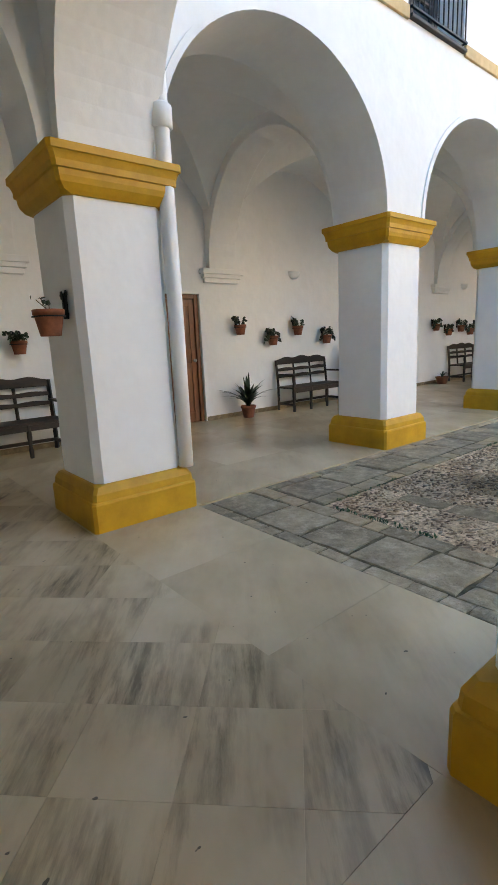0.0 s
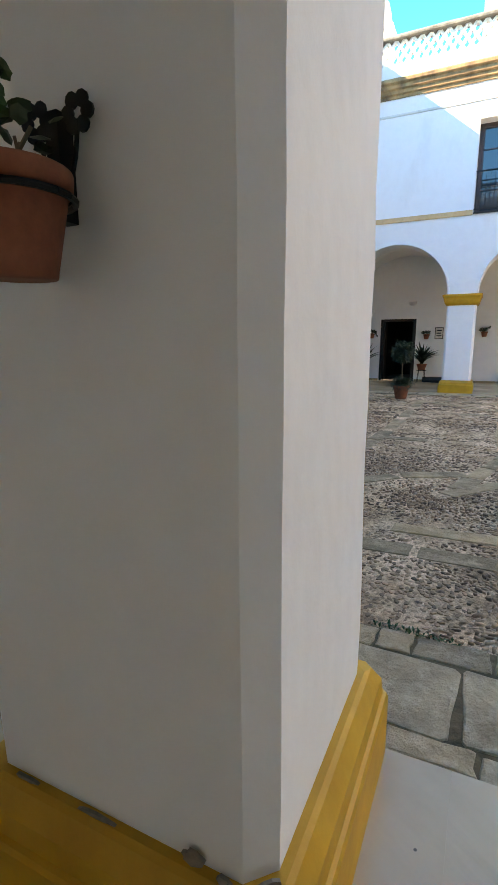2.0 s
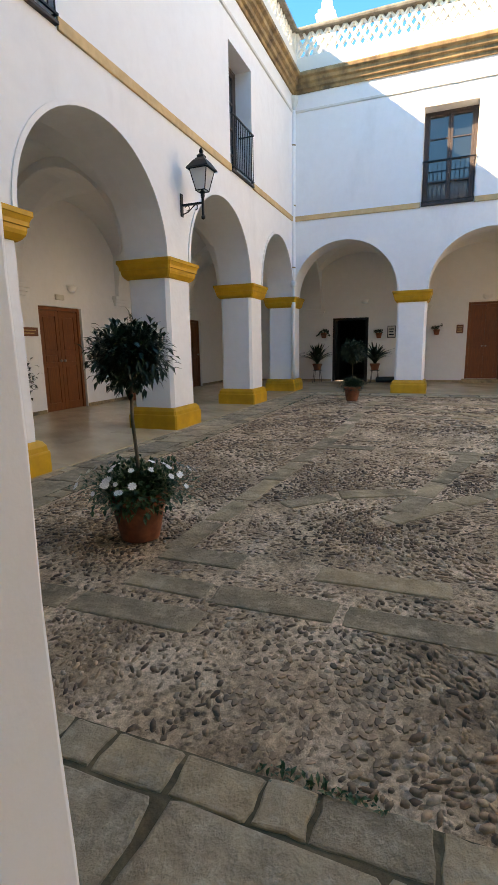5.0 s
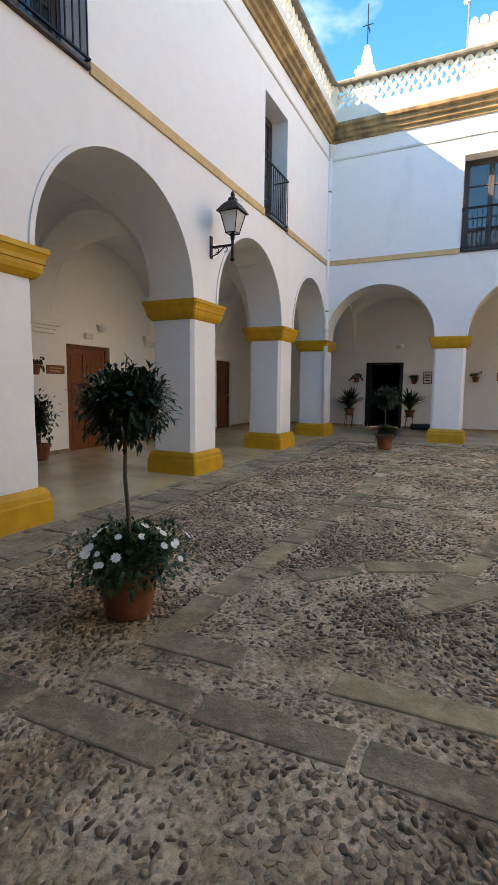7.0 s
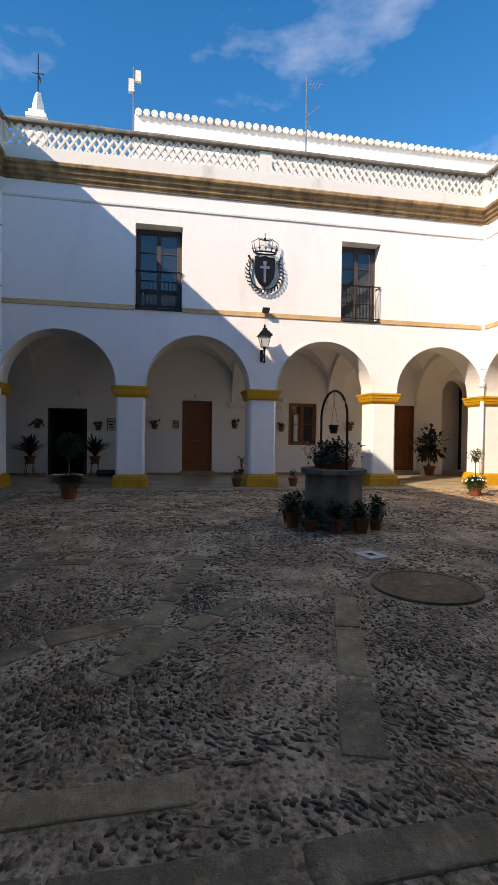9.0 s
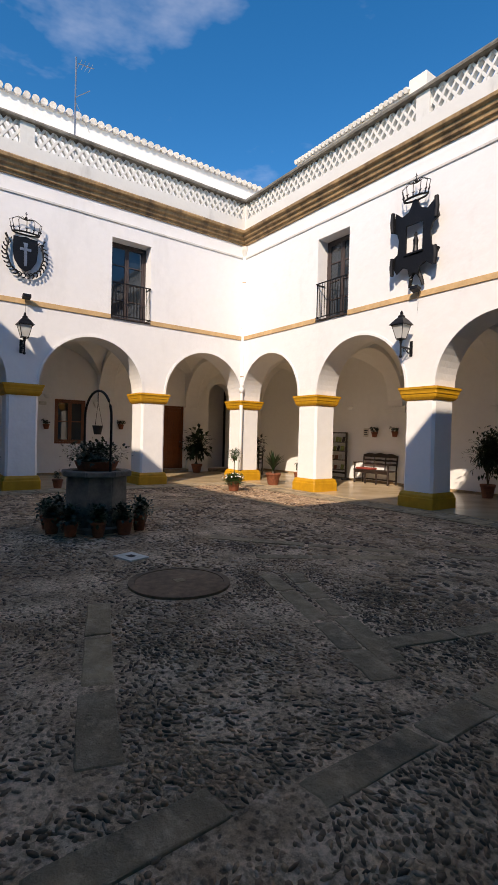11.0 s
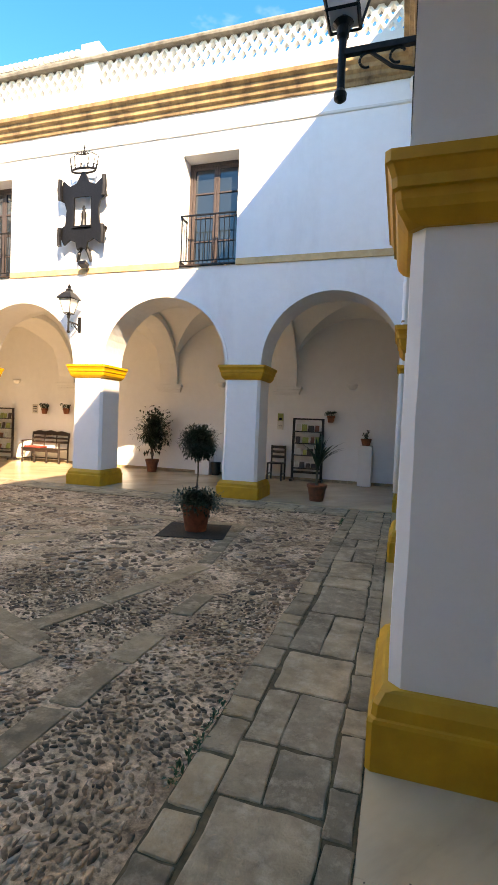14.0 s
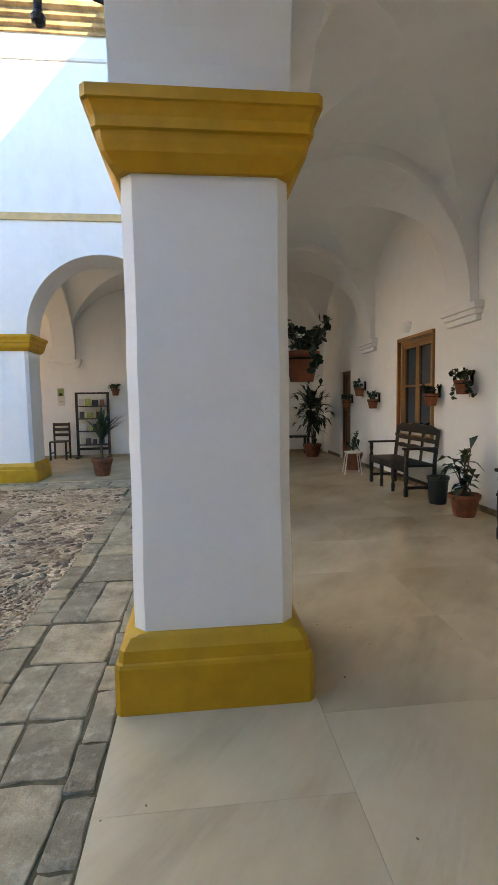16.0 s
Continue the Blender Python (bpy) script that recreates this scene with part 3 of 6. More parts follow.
def panel_door(side, o, leaves, label, mat=None, name="door", inset=0.1):
    u0, u1, z0, z1 = o
    w = u1 - u0
    thing = empty(name, label, "door", at=facing(side, (u0 + u1) / 2, DEPTH[side] + inset, z0))
    thing["kind"] = "structure"
    h, hw = z1 - z0 - 0.004, w / 2 - 0.003
    mat = mat or WOOD
    fr = boxes((-hw, -hw + 0.07, -0.05, 0.05, 0, h), (hw - 0.07, hw, -0.05, 0.05, 0, h), (-hw + 0.07, hw - 0.07, -0.05, 0.05, h - 0.07, h), bev=0.006)
    part("door_frame", fr, mat, thing)
    # unseen board, added so no light leaks round the leaves
    part("light_stop", boxes((-hw, hw, 0.2, 0.22, 0, h)), DARK, thing)
    lw = (2 * hw - 0.14) / leaves
    for k in range(leaves):
        a = -hw + 0.07 + k * lw + 0.003
        b = a + lw - 0.006
        leaf = part("door_leaf", boxes((a, b, -0.005, 0.03, 0.002, h - 0.075)), mat, thing)
        st = 0.09
        rails = [(a, a + st, -0.02, -0.005, 0.01, h - 0.075), (b - st, b, -0.02, -0.005, 0.01, h - 0.075)]
        for za, zb in ((0.01, 0.16), (h * 0.44, h * 0.44 + 0.07), (h * 0.55, h * 0.55 + 0.07), (h - 0.18, h - 0.075)):
            rails.append((a + st, b - st, -0.02, -0.005, za, zb))
        part("rails", boxes(*rails, bev=0.003), mat, leaf)
        for za, zb in ((0.16, h * 0.44), (h * 0.44 + 0.07, h * 0.55), (h * 0.55 + 0.07, h - 0.18)):
            mid = (a + b) / 2
            spans = ((a + st, mid - 0.02), (mid + 0.02, b - st)) if lw > 0.6 else ((a + st, b - st),)
            for pa, pb in spans:
                part("door_panel", boxes((pa + 0.02, pb - 0.02, -0.018, -0.003, za + 0.02, zb - 0.02), bev=0.007), mat, leaf)
        hb = lathe([(0.012, 0), (0.012, 0.03), (0.028, 0.035), (0.028, 0.055), (0.01, 0.065)], 12)
        bmesh.ops.transform(hb, matrix=pose(b - 0.05 if k == 0 else a + 0.05, -0.018, 1.0, 90), verts=hb.verts)
        part("door_handle", hb, GREYMETAL, leaf, "small metal knob")
    return thing


panel_door("north", OPENINGS["north"][0], 1, "closed varnished panelled wooden door in the white wall")
panel_door("north", OPENINGS["north"][1], 2, "closed double-leaf varnished wooden door")
panel_door("north", OPENINGS["north"][2], 1, "closed dark reddish wooden door")
panel_door("east", OPENINGS["east"][1], 2, "closed reddish wooden double door above a step")
panel_door("east", OPENINGS["east"][3], 1, "closed wooden door beside potted rubber plant")
panel_door("west", OPENINGS["west"][1], 1, "closed brown wooden door at the gallery's end")
dd = empty("open_doorway", "dark open doorway with dark wooden frame", "doorway", at=facing("east", 0.81, DEPTH["east"] + 0.1, 0))
dd["kind"] = "structure"
part("door_frame", boxes((-0.587, -0.51, -0.06, 0.06, 0, 2.096), (0.51, 0.587, -0.06, 0.06, 0, 2.096), (-0.51, 0.51, -0.06, 0.06, 2.02, 2.096), bev=0.006), DARKWOOD, dd)
lf = boxes((-0.5, -0.46, 0.06, 0.56, 0.01, 2.01), bev=0.005)
part("door_leaf", lf, DARKWOOD, dd, "dark wooden leaf swung inward")
lf = boxes((0.46, 0.5, 0.06, 0.56, 0.01, 2.01), bev=0.005)
part("door_leaf", lf, DARKWOOD, dd, "dark wooden leaf swung inward")
for u0, u1 in ((4.3, 5.44), (11.72, 12.7), (13.6, 14.83)):
    bm = bmesh.new()
    side_box(bm, "east", u0, u1, DEPTH["east"] - 0.3, DEPTH["east"] - 0.002, 0.0, 0.12, 0.012)
    structure(link("step", bm, KERB), "low pale stone step before a door", "step")


def casement(side, o, d, label, mat, rows=2, name="window", sill=True):
    u0, u1, z0, z1 = o
    hw, h = (u1 - u0) / 2 - 0.003, z1 - z0 - 0.006
    thing = empty(name, label, "window", at=facing(side, (u0 + u1) / 2, d, z0 + 0.003))
    thing["kind"] = "structure"
    part("window_frame", boxes((-hw, -hw + 0.06, -0.04, 0.04, 0, h), (hw - 0.06, hw, -0.04, 0.04, 0, h), (-hw + 0.06, hw - 0.06, -0.04, 0.04, h - 0.06, h), (-hw + 0.06, hw - 0.06, -0.04, 0.04, 0, 0.06), bev=0.005), mat, thing)
    for s in (-1, 1):
        a, b = (-hw + 0.062, -0.002) if s < 0 else (0.002, hw - 0.062)
        bars = [(a, a + 0.055, -0.03, 0.02, 0.062, h - 0.062), (b - 0.055, b, -0.03, 0.02, 0.062, h - 0.062), (a + 0.055, b - 0.055, -0.03, 0.02, 0.062, 0.13), (a + 0.055, b - 0.055, -0.03, 0.02, h - 0.117, h - 0.062)]
        step = (h - 0.247) / rows
        for r in range(1, rows):
            bars.append((a + 0.055, b - 0.055, -0.026, 0.016, 0.13 + r * step - 0.015, 0.13 + r * step + 0.015))
        sash = part("sash", boxes(*bars, bev=0.004), mat, thing)
        for r in range(rows):
            lo = 0.13 + r * step + (0.015 if r else 0)
            hi = 0.13 + (r + 1) * step - (0.015 if r < rows - 1 else 0)
            part("pane", boxes((a + 0.055, b - 0.055, -0.006, -0.001, lo, hi)), GLASS, sash)
    return thing


casement("east", OPENINGS["east"][2], DEPTH["east"] + 0.08, "small wooden two-sash window in the gallery wall", WOOD)
wwin = casement("west", OPENINGS["west"][0], DEPTH["west"] + 0.06, "honey-coloured wooden two-sash window with pale curtain", FRAMEWOOD)
part("surround", boxes((-0.6, -0.553, -0.1, -0.045, -0.03, 1.46), (0.553, 0.6, -0.1, -0.045, -0.03, 1.46), (-0.553, 0.553, -0.1, -0.045, 1.41, 1.46), (-0.6, 0.6, -0.12, -0.045, -0.08, -0.03), bev=0.006), FRAMEWOOD, wwin)


def balcony_window(side, o):
    u0, u1, z0, z1 = o
    win = casement(side, o, 0.02, "tall faded wooden balcony window with iron railing", OLDWOOD, 4, "balcony_window")
    win["group"] = "balcony windows"
    hw, h = (u1 - u0) / 2, z1 - z0
    y0 = -0.30
    rail = bmesh.new()
    box(rail, -hw + 0.005, hw - 0.005, y0 - 0.12, y0 - 0.095, 0.93, 0.955)
    box(rail, -hw + 0.005, hw - 0.005, y0 - 0.12, y0 - 0.095, 0.08, 0.1)
    for s in (-1, 1):
        box(rail, s * (hw - 0.012) - 0.008, s * (hw - 0.012) + 0.008, y0 - 0.12, y0 + 0.2, 0.93, 0.95)
        box(rail, s * (hw - 0.012) - 0.008, s * (hw - 0.012) + 0.008, y0 - 0.12, y0 + 0.2, 0.08, 0.1)
    railing = part("railing", rail, IRON, win, "thin black iron railing")
    for k in range(12):
        x = -hw + 0.04 + k * (2 * hw - 0.08) / 11
        part("baluster", boxes((x - 0.006, x + 0.006, y0 - 0.114, y0 - 0.101, 0.1, 0.93)), IRON, railing)
    part("window_sill", boxes((-hw + 0.004, hw - 0.004, -0.42, -0.05, -0.001, 0.03), bev=0.004), DARKWOOD, win)
    # inner dark boarding low behind the sashes
    part("low_panel", boxes((-hw + 0.06, hw - 0.06, 0.03, 0.038, 0.06, 0.75)), DARKWOOD, win)
    return win


for SIDE in PILLARS:
    for o in WINDOWS[SIDE]:
        balcony_window(SIDE, o)

# ---- bands, cornice and parapet round the courtyard ----
IN = (X0 + WALL, X1 - WALL, Y0 + WALL, Y1 - WALL)


def ring_profile(name, prof, mat, label, category, wob=0.0):
    """A moulding round the four walls: prof holds (projection, z)."""
    bm = bmesh.new()
    loops = []
    for pr, z in prof:
        x0, x1, y0, y1 = IN[0] + pr, IN[1] - pr, IN[2] + pr, IN[3] - pr
        loop = []
        cs = [(x0, y1), (x1, y1), (x1, y0), (x0, y0)]
        for k in range(4):
            (ax, ay), (bx, by) = cs[k], cs[(k + 1) % 4]
            for j in range(24):
                loop.append(bm.verts.new((ax + (bx - ax) * j / 24, ay + (by - ay) * j / 24, z + (random.uniform(-wob, wob)))))
        loops.append(loop)
    n = len(loops[0])
    for k in range(len(loops)):
        a, b = loops[k], loops[(k + 1) % len(loops)]
        for j in range(n):
            bm.faces.new((a[j], a[(j + 1) % n], b[(j + 1) % n], b[j]))
    return structure(link(name, bm, mat), label, category)


ring_profile("cornice", [(-0.02, 7.24), (0.04, 7.24), (0.05, 7.30), (0.10, 7.32), (0.11, 7.39), (0.17, 7.42), (0.18, 7.49), (0.25, 7.52), (0.26, 7.58), (0.2, 7.63), (-0.02, 7.64)], CORNICE, "weathered ochre moulded cornice below the parapet", "cornice", 0.004)
ring_profile("trim", [(-0.01, 6.83), (0.03, 6.84), (0.035, 6.88), (-0.01, 6.90)], PARAPET, "thin faded moulding below the cornice", "trim", 0.004)
ring_profile("parapet_base", [(-0.15, 7.6), (0.14, 7.6), (0.14, 7.96), (-0.15, 7.96)], PARAPET, "weathered white base of the parapet", "parapet", 0.004)
ring_profile("coping", [(-0.17, 8.50), (0.17, 8.50), (0.18, 8.54), (0.15, 8.59), (-0.17, 8.59)], STONE, "weathered coping on the lattice parapet", "parapet", 0.006)

for SIDE in PILLARS:
    lo, hi = (IN[0], IN[1]) if SIDE in ("north", "south") else (-IN[3], -IN[2])
    cuts = [lo] + [v for o in WINDOWS[SIDE] for v in (o[0] - 0.01, o[1] + 0.01)] + [hi]
    bm = bmesh.new()
    for a, b in zip(cuts[::2], cuts[1::2]):
        side_box(bm, SIDE, a, b, -WALL - 0.028, -WALL + 0.01, 4.34, 4.46, 0.006)
    structure(link("trim_band_" + SIDE, bm, OCHRE), "ochre painted string course between the storeys", "trim")
    # lattice
    thing = empty("lattice_parapet", "white lattice parapet of crossed tiles above the cornice", "parapet", at=facing(SIDE, (lo + hi) / 2, -WALL, 7.96))
    thing["kind"] = "structure"
    half = (hi - lo) / 2 - 0.16
    if SIDE == "north":
        bar_mesh = []
        for s in (-1, 1):
            bm = bmesh.new()
            box(bm, -0.026, 0.026, -0.055, 0.055, -0.335, 0.335)
            bmesh.ops.transform(bm, matrix=pose(0, 0, 0, 0, s * 35, 0), verts=bm.verts)
            me = bpy.data.meshes.new("lattice_bar")
            bm.to_mesh(me)
            bm.free()
            me.materials.append(PARAPET)
            bar_mesh.append(me)
    count = int(2 * half / 0.2)
    for k in range(count):
        for s in (0, 1):
            ob = new("lattice_bar", bar_mesh[s])
            ob.parent = thing
            ob.matrix_basis = pose(-half + (k + 0.5) * 2 * half / count, (-0.003 if s else 0.003), 0.27, random.uniform(-1, 1), 0, 0)
    posts = [(-half - 0.16, -half), (half, half + 0.16), (-0.16, 0.16)]
    for a, b in posts:
        part("post", boxes((a, b, -0.1, 0.1, -0.005, 0.545)), PARAPET, thing)


# ---- gallery floor ----
def tiles():
    floor = slab("floor", [(XW - 0.3, XE + 0.3, 0.0, YN + 0.3), (XW - 0.3, XE + 0.3, YS - 0.3, -12.473), (XW - 0.3, 0.0, -12.471, -0.002), (12.416, XE + 0.3, -12.471, -0.002)], -0.3, -0.003, MARBLE, "polished veined cream marble floor of the galleries", "floor")
    shared = {}
    rest = bmesh.new()

    def lay(x0, x1, y0, y1, nx, ny, single):
        w, h = (x1 - x0) / nx, (y1 - y0) / ny
        for i in range(nx):
            for j in range(ny):
                cx, cy = x0 + (i + 0.5) * w, y0 + (j + 0.5) * h
                if single:
                    key = (round(w, 3), round(h, 3))
                    if key not in shared:
                        bm = boxes((-w / 2 + 0.0006, w / 2 - 0.0006, -h / 2 + 0.0006, h / 2 - 0.0006, -0.02, 0.0))
                        me = bpy.data.meshes.new("tile")
                        bm.to_mesh(me)
                        bm.free()
                        me.materials.append(MARBLE)
                        shared[key] = me
                    ob = new("tile", shared[key])
                    ob.parent = floor
                    ob.location = (cx, cy, 0)
                else:
                    box(rest, cx - w / 2 + 0.001, cx + w / 2 - 0.001, cy - h / 2 + 0.001, cy + h / 2 - 0.001, -0.02, 0.0)

    def cut(poly, axis, lim, sign):
        out = []
        for p, q in zip(poly, poly[1:] + poly[:1]):
            a, b = sign * (p[axis] - lim), sign * (q[axis] - lim)
            if a >= 0:
                out.append(p)
            if a * b < 0:
                f = a / (a - b)
                out.append((p[0] + (q[0] - p[0]) * f, p[1] + (q[1] - p[1]) * f))
        return out

    # veined tiles laid cornerwise in the first bay, within straight borders
    size, fx0, fx1, fy0, fy1 = 0.372, XW, -0.86, -2.557, YN
    for i in range(-30, 30):
        for j in range(-30, 30):
            cx, cy = -1.5 + (i - j) * size * 0.70711, -1.84 + (i + j) * size * 0.70711
            h = size * 0.70711 - 0.0009
            poly = [(cx + h, cy), (cx, cy + h), (cx - h, cy), (cx, cy - h)]
            for axis, lim, sign in ((0, fx0, 1), (0, fx1, -1), (1, fy0, 1), (1, fy1, -1)):
                poly = cut(poly, axis, lim, sign) if poly else poly
            if len(poly) < 3 or abs(sum(p[0] * q[1] - q[0] * p[1] for p, q in zip(poly, poly[1:] + poly[:1]))) < 0.004:
                continue
            bm = bmesh.new()
            rings = [[bm.verts.new((x - cx, y - cy, z)) for x, y in poly] for z in (-0.02, 0.0)]
            for k in range(len(poly)):
                k2 = (k + 1) % len(poly)
                bm.faces.new((rings[0][k], rings[0][k2], rings[1][k2], rings[1][k]))
            bm.faces.new(rings[1])
            link("tile", bm, VEINED, floor).location = (cx, cy, 0)
    lay(XW, -0.86, -9.9, -2.558, 3, 9, True)
    lay(-0.86, 0.0, -9.9, 0.0, 1, 11, True)
    lay(-0.86, XE, 0.86, YN, 19, 3, True)
    lay(-0.86, XE, 0.0, 0.86, 19, 1, True)
    lay(XW, 0.0, YS, -9.9, 4, 7, False)
    lay(0.0, XE, YS, -12.473, 18, 4, False)
    lay(12.416, XE, -12.473, 0.0, 4, 14, False)
    ob = link("tile_field", rest, MARBLE, floor)
    ob["kind"] = "stuff"


# ---- courtyard ground ----
CX, CY = 6.2, -6.2
BANDS = [((1.3, -1.0), (1.36, -2.3)), ((1.65, -2.1), (1.65, -4.4)), ((2.02, -2.1), (2.05, -4.45)), ((2.05, -2.17), (6.0, -2.35)), ((2.8, -2.3), (3.5, -2.92)), ((3.5, -2.92), (3.8, -3.55)),
         ((3.0, -3.36), (4.1, -4.3)), ((3.2, -3.46), (5.6, -4.1)), ((2.08, -4.48), (3.7, -5.05)), ((5.5, -2.4), (5.5, -4.0)), ((4.0, -6.9), (1.67, -6.05)), ((3.9, -7.15), (2.1, -6.4)),
         ((1.5, -4.6), (1.38, -8.2)), ((2.25, -6.5), (1.75, -8.2)), ((4.83, -6.98), (3.68, -8.71)), ((1.75, -8.4), (2.0, -10.3)), ((2.0, -10.3), (10.4, -10.3)), ((10.4, -2.4), (10.4, -10.2)),
         ((6.2, -2.35), (10.3, -2.35)), ((11.6, -0.8), (8.2, -5.0)), ((11.6, -11.7), (8.2, -7.4)), ((8.4, -2.5), (8.4, -4.6)), ((3.0, -9.7), (5.9, -7.3))]


def band_gap(x, y):
    best = np.full(x.shape, 9.0)
    for (ax, ay), (bx, by) in BANDS:
        dx, dy = bx - ax, by - ay
        f = np.clip(((x - ax) * dx + (y - ay) * dy) / (dx * dx + dy * dy), 0, 1)
        best = np.minimum(best, np.hypot(x - ax - f * dx, y - ay - f * dy))
    return best


def courtyard():
    bm = bmesh.new()
    n = 90
    box(bm, -60, 80, -80, 60, -0.6, -0.4)
    soil = structure(link("ground", bm, MORTAR), "bare earth under and round the building", "ground")
    bm = bmesh.new()
    vs = []
    for i in range(n + 1):
        for j in range(n + 1):
            x, y = 0.001 + 12.414 * i / n, -0.003 - 12.467 * j / n
            vs.append(bm.verts.new((x, y, -0.022 + 0.012 * noise.noise((x * 0.9, y * 0.9, 0)) * min(1, 4 * min(i, j, n - i, n - j) / n))))
    for i in range(n):
        for j in range(n):
            k = i * (n + 1) + j
            bm.faces.new((vs[k], vs[k + 1], vs[k + n + 2], vs[k + n + 1]))
    ob = structure(link("courtyard_paving", bm, MORTAR, smooth=True), "old courtyard paving of cobbles, stone bands and flagstones", "paving")
    rng = np.random.default_rng(4)
    # cobbles set on edge, turned by field
    pts = []
    for x0, x1, y0, y1, su, sv in ((0.74, 4.4, -7.6, -0.74, 0.04, 0.022), (4.4, 7.4, -7.6, -0.74, 0.062, 0.036), (7.4, 11.68, -7.6, -0.74, 0.11, 0.07), (0.74, 11.68, -11.73, -7.6, 0.095, 0.062)):
        gx, gy = np.meshgrid(np.arange(x0, x1, su), np.arange(y0, y1, sv))
        gx = gx + (np.arange(gx.shape[0]) % 2)[:, None] * su / 2
        gx, gy = gx.ravel(), gy.ravel()
        gx = gx + rng.uniform(-0.3, 0.3, gx.size) * su
        gy = gy + rng.uniform(-0.3, 0.3, gy.size) * sv
        pts.append(np.stack([gx, gy, np.full(gx.size, su), np.full(gx.size, sv)], 1))
    P = np.concatenate(pts)
    keep = (band_gap(P[:, 0], P[:, 1]) > 0.10) & (np.hypot(P[:, 0] - 7.35, P[:, 1] + 6.2) > 0.75) & (np.hypot(P[:, 0] - 4.2, P[:, 1] + 6.0) > 0.55)
    wear = np.array([noise.noise((x * 0.55, y * 0.55, 3.0)) for x, y in P[:, :2]])
    patch = np.array([noise.fractal((x * 1.6, y * 1.6, 7.0), 1.0, 2.0, 4) for x, y in P[:, :2]])
    keep &= rng.uniform(0, 1, len(P)) < np.clip(0.74 + 0.9 * patch, 0.3, 0.99)
    P, wear = P[keep], wear[keep]
    m = len(P)
    k6 = np.arange(6) * math.pi / 3
    turn = np.array([2.6 * noise.noise((x * 0.75, y * 0.75, 8.0)) for x, y in P[:, :2]]) + rng.normal(0, 0.55, m)
    la = P[:, 2] * rng.uniform(0.28, 0.95, m)
    lb = P[:, 3] * rng.uniform(0.32, 0.78, m)
    top = rng.uniform(-0.024, -0.012, m) - 0.006 * np.maximum(wear, 0)
    tilt = rng.normal(0, 0.06, (m, 2))
    verts = np.zeros((m, 12, 3))
    for r, (f, z) in enumerate(((1.05, -0.035), (0.8, 0.0))):
        jit = rng.uniform(0.82, 1.15, (m, 6))
        lx, ly = f * la[:, None] * np.cos(k6) * jit, f * lb[:, None] * np.sin(k6) * jit
        c, s = np.cos(turn)[:, None], np.sin(turn)[:, None]
        verts[:, r * 6:r * 6 + 6, 0] = P[:, :1] + lx * c - ly * s
        verts[:, r * 6:r * 6 + 6, 1] = P[:, 1:2] + lx * s + ly * c
        verts[:, r * 6:r * 6 + 6, 2] = top[:, None] + z + (tilt[:, :1] * lx + tilt[:, 1:] * ly) * (r == 1)
    near = np.argsort(np.hypot(P[:, 0] - 1.1, P[:, 1] + 3.3))[:300]
    single = np.zeros(m, bool)
    single[near] = True
    far = np.where(~single)[0]
    quads = np.array([[k, (k + 1) % 6, 6 + (k + 1) % 6, 6 + k] for k in range(6)])
    nf = len(far)
    me = bpy.data.meshes.new("cobble_field")
    loops = np.concatenate([(np.arange(nf)[:, None, None] * 12 + quads[None]).reshape(nf, 24), np.arange(nf)[:, None] * 12 + np.arange(6, 12)[None]], 1).ravel()
    me.vertices.add(nf * 12)
    me.vertices.foreach_set("co", verts[far].ravel())
    me.loops.add(len(loops))
    me.loops.foreach_set("vertex_index", loops.astype(np.int32))
    me.polygons.add(nf * 7)
    sizes = np.tile([4] * 6 + [6], nf)
    me.polygons.foreach_set("loop_start", (np.cumsum(sizes) - sizes).astype(np.int32))
    me.update(calc_edges=True)
    me.materials.append(PEBBLE)
    field = new("cobble_field", me)
    field.parent = ob
    tagged(field, "worn brown cobbles set on edge", kind="stuff")
    kinds = []
    for v in range(6):
        bm = bmesh.new()
        lo = [bm.verts.new((0.0247 * math.cos(a) * random.uniform(0.85, 1.1), 0.0153 * math.sin(a) * random.uniform(0.85, 1.1), -0.035)) for a in k6]
        hi = [bm.verts.new((0.0195 * math.cos(a) * random.uniform(0.85, 1.1), 0.0119 * math.sin(a) * random.uniform(0.85, 1.1), random.uniform(-0.003, 0.002))) for a in k6]
        for j in range(6):
            bm.faces.new((lo[j], lo[(j + 1) % 6], hi[(j + 1) % 6], hi[j]))
        bm.faces.new(hi)
        kme = bpy.data.meshes.new("cobble")
        bm.to_mesh(kme)
        bm.free()
        kme.materials.append(COBBLE)
        kinds.append(kme)
    for k in near:
        c = new("cobble", kinds[int(k) % 6])
        c.parent = ob
        c.matrix_basis = pose(P[k, 0], P[k, 1], top[k], 0, 0, math.degrees(turn[k]))
    # flagstones
    def stone(name, x, y, w, h, mat, turn_deg=0.0, z=0.0, rough=0.06):
        bm = bmesh.new()
        corner = [(-1, -1), (1, -1), (1, 1), (-1, 1)]
        loose = [(cx * w / 2 * random.uniform(1 - rough, 1.0), cy * h / 2 * random.uniform(1 - rough, 1.0)) for cx, cy in corner]
        pts = []
        small = min(w, h)
        for k in range(4):
            (ax, ay), (bx, by) = loose[k], loose[(k + 1) % 4]
            for j in range(4):
                f = (0.03, 0.33, 0.66, 0.95)[j]
                g = random.uniform(0.0, 0.008 + 0.035 * small)
                x_, y_ = ax + (bx - ax) * f, ay + (by - ay) * f
                r_ = max(0.01, math.hypot(x_, y_))
                pts.append((x_ * (1 - g / r_), y_ * (1 - g / r_)))
        rings = []
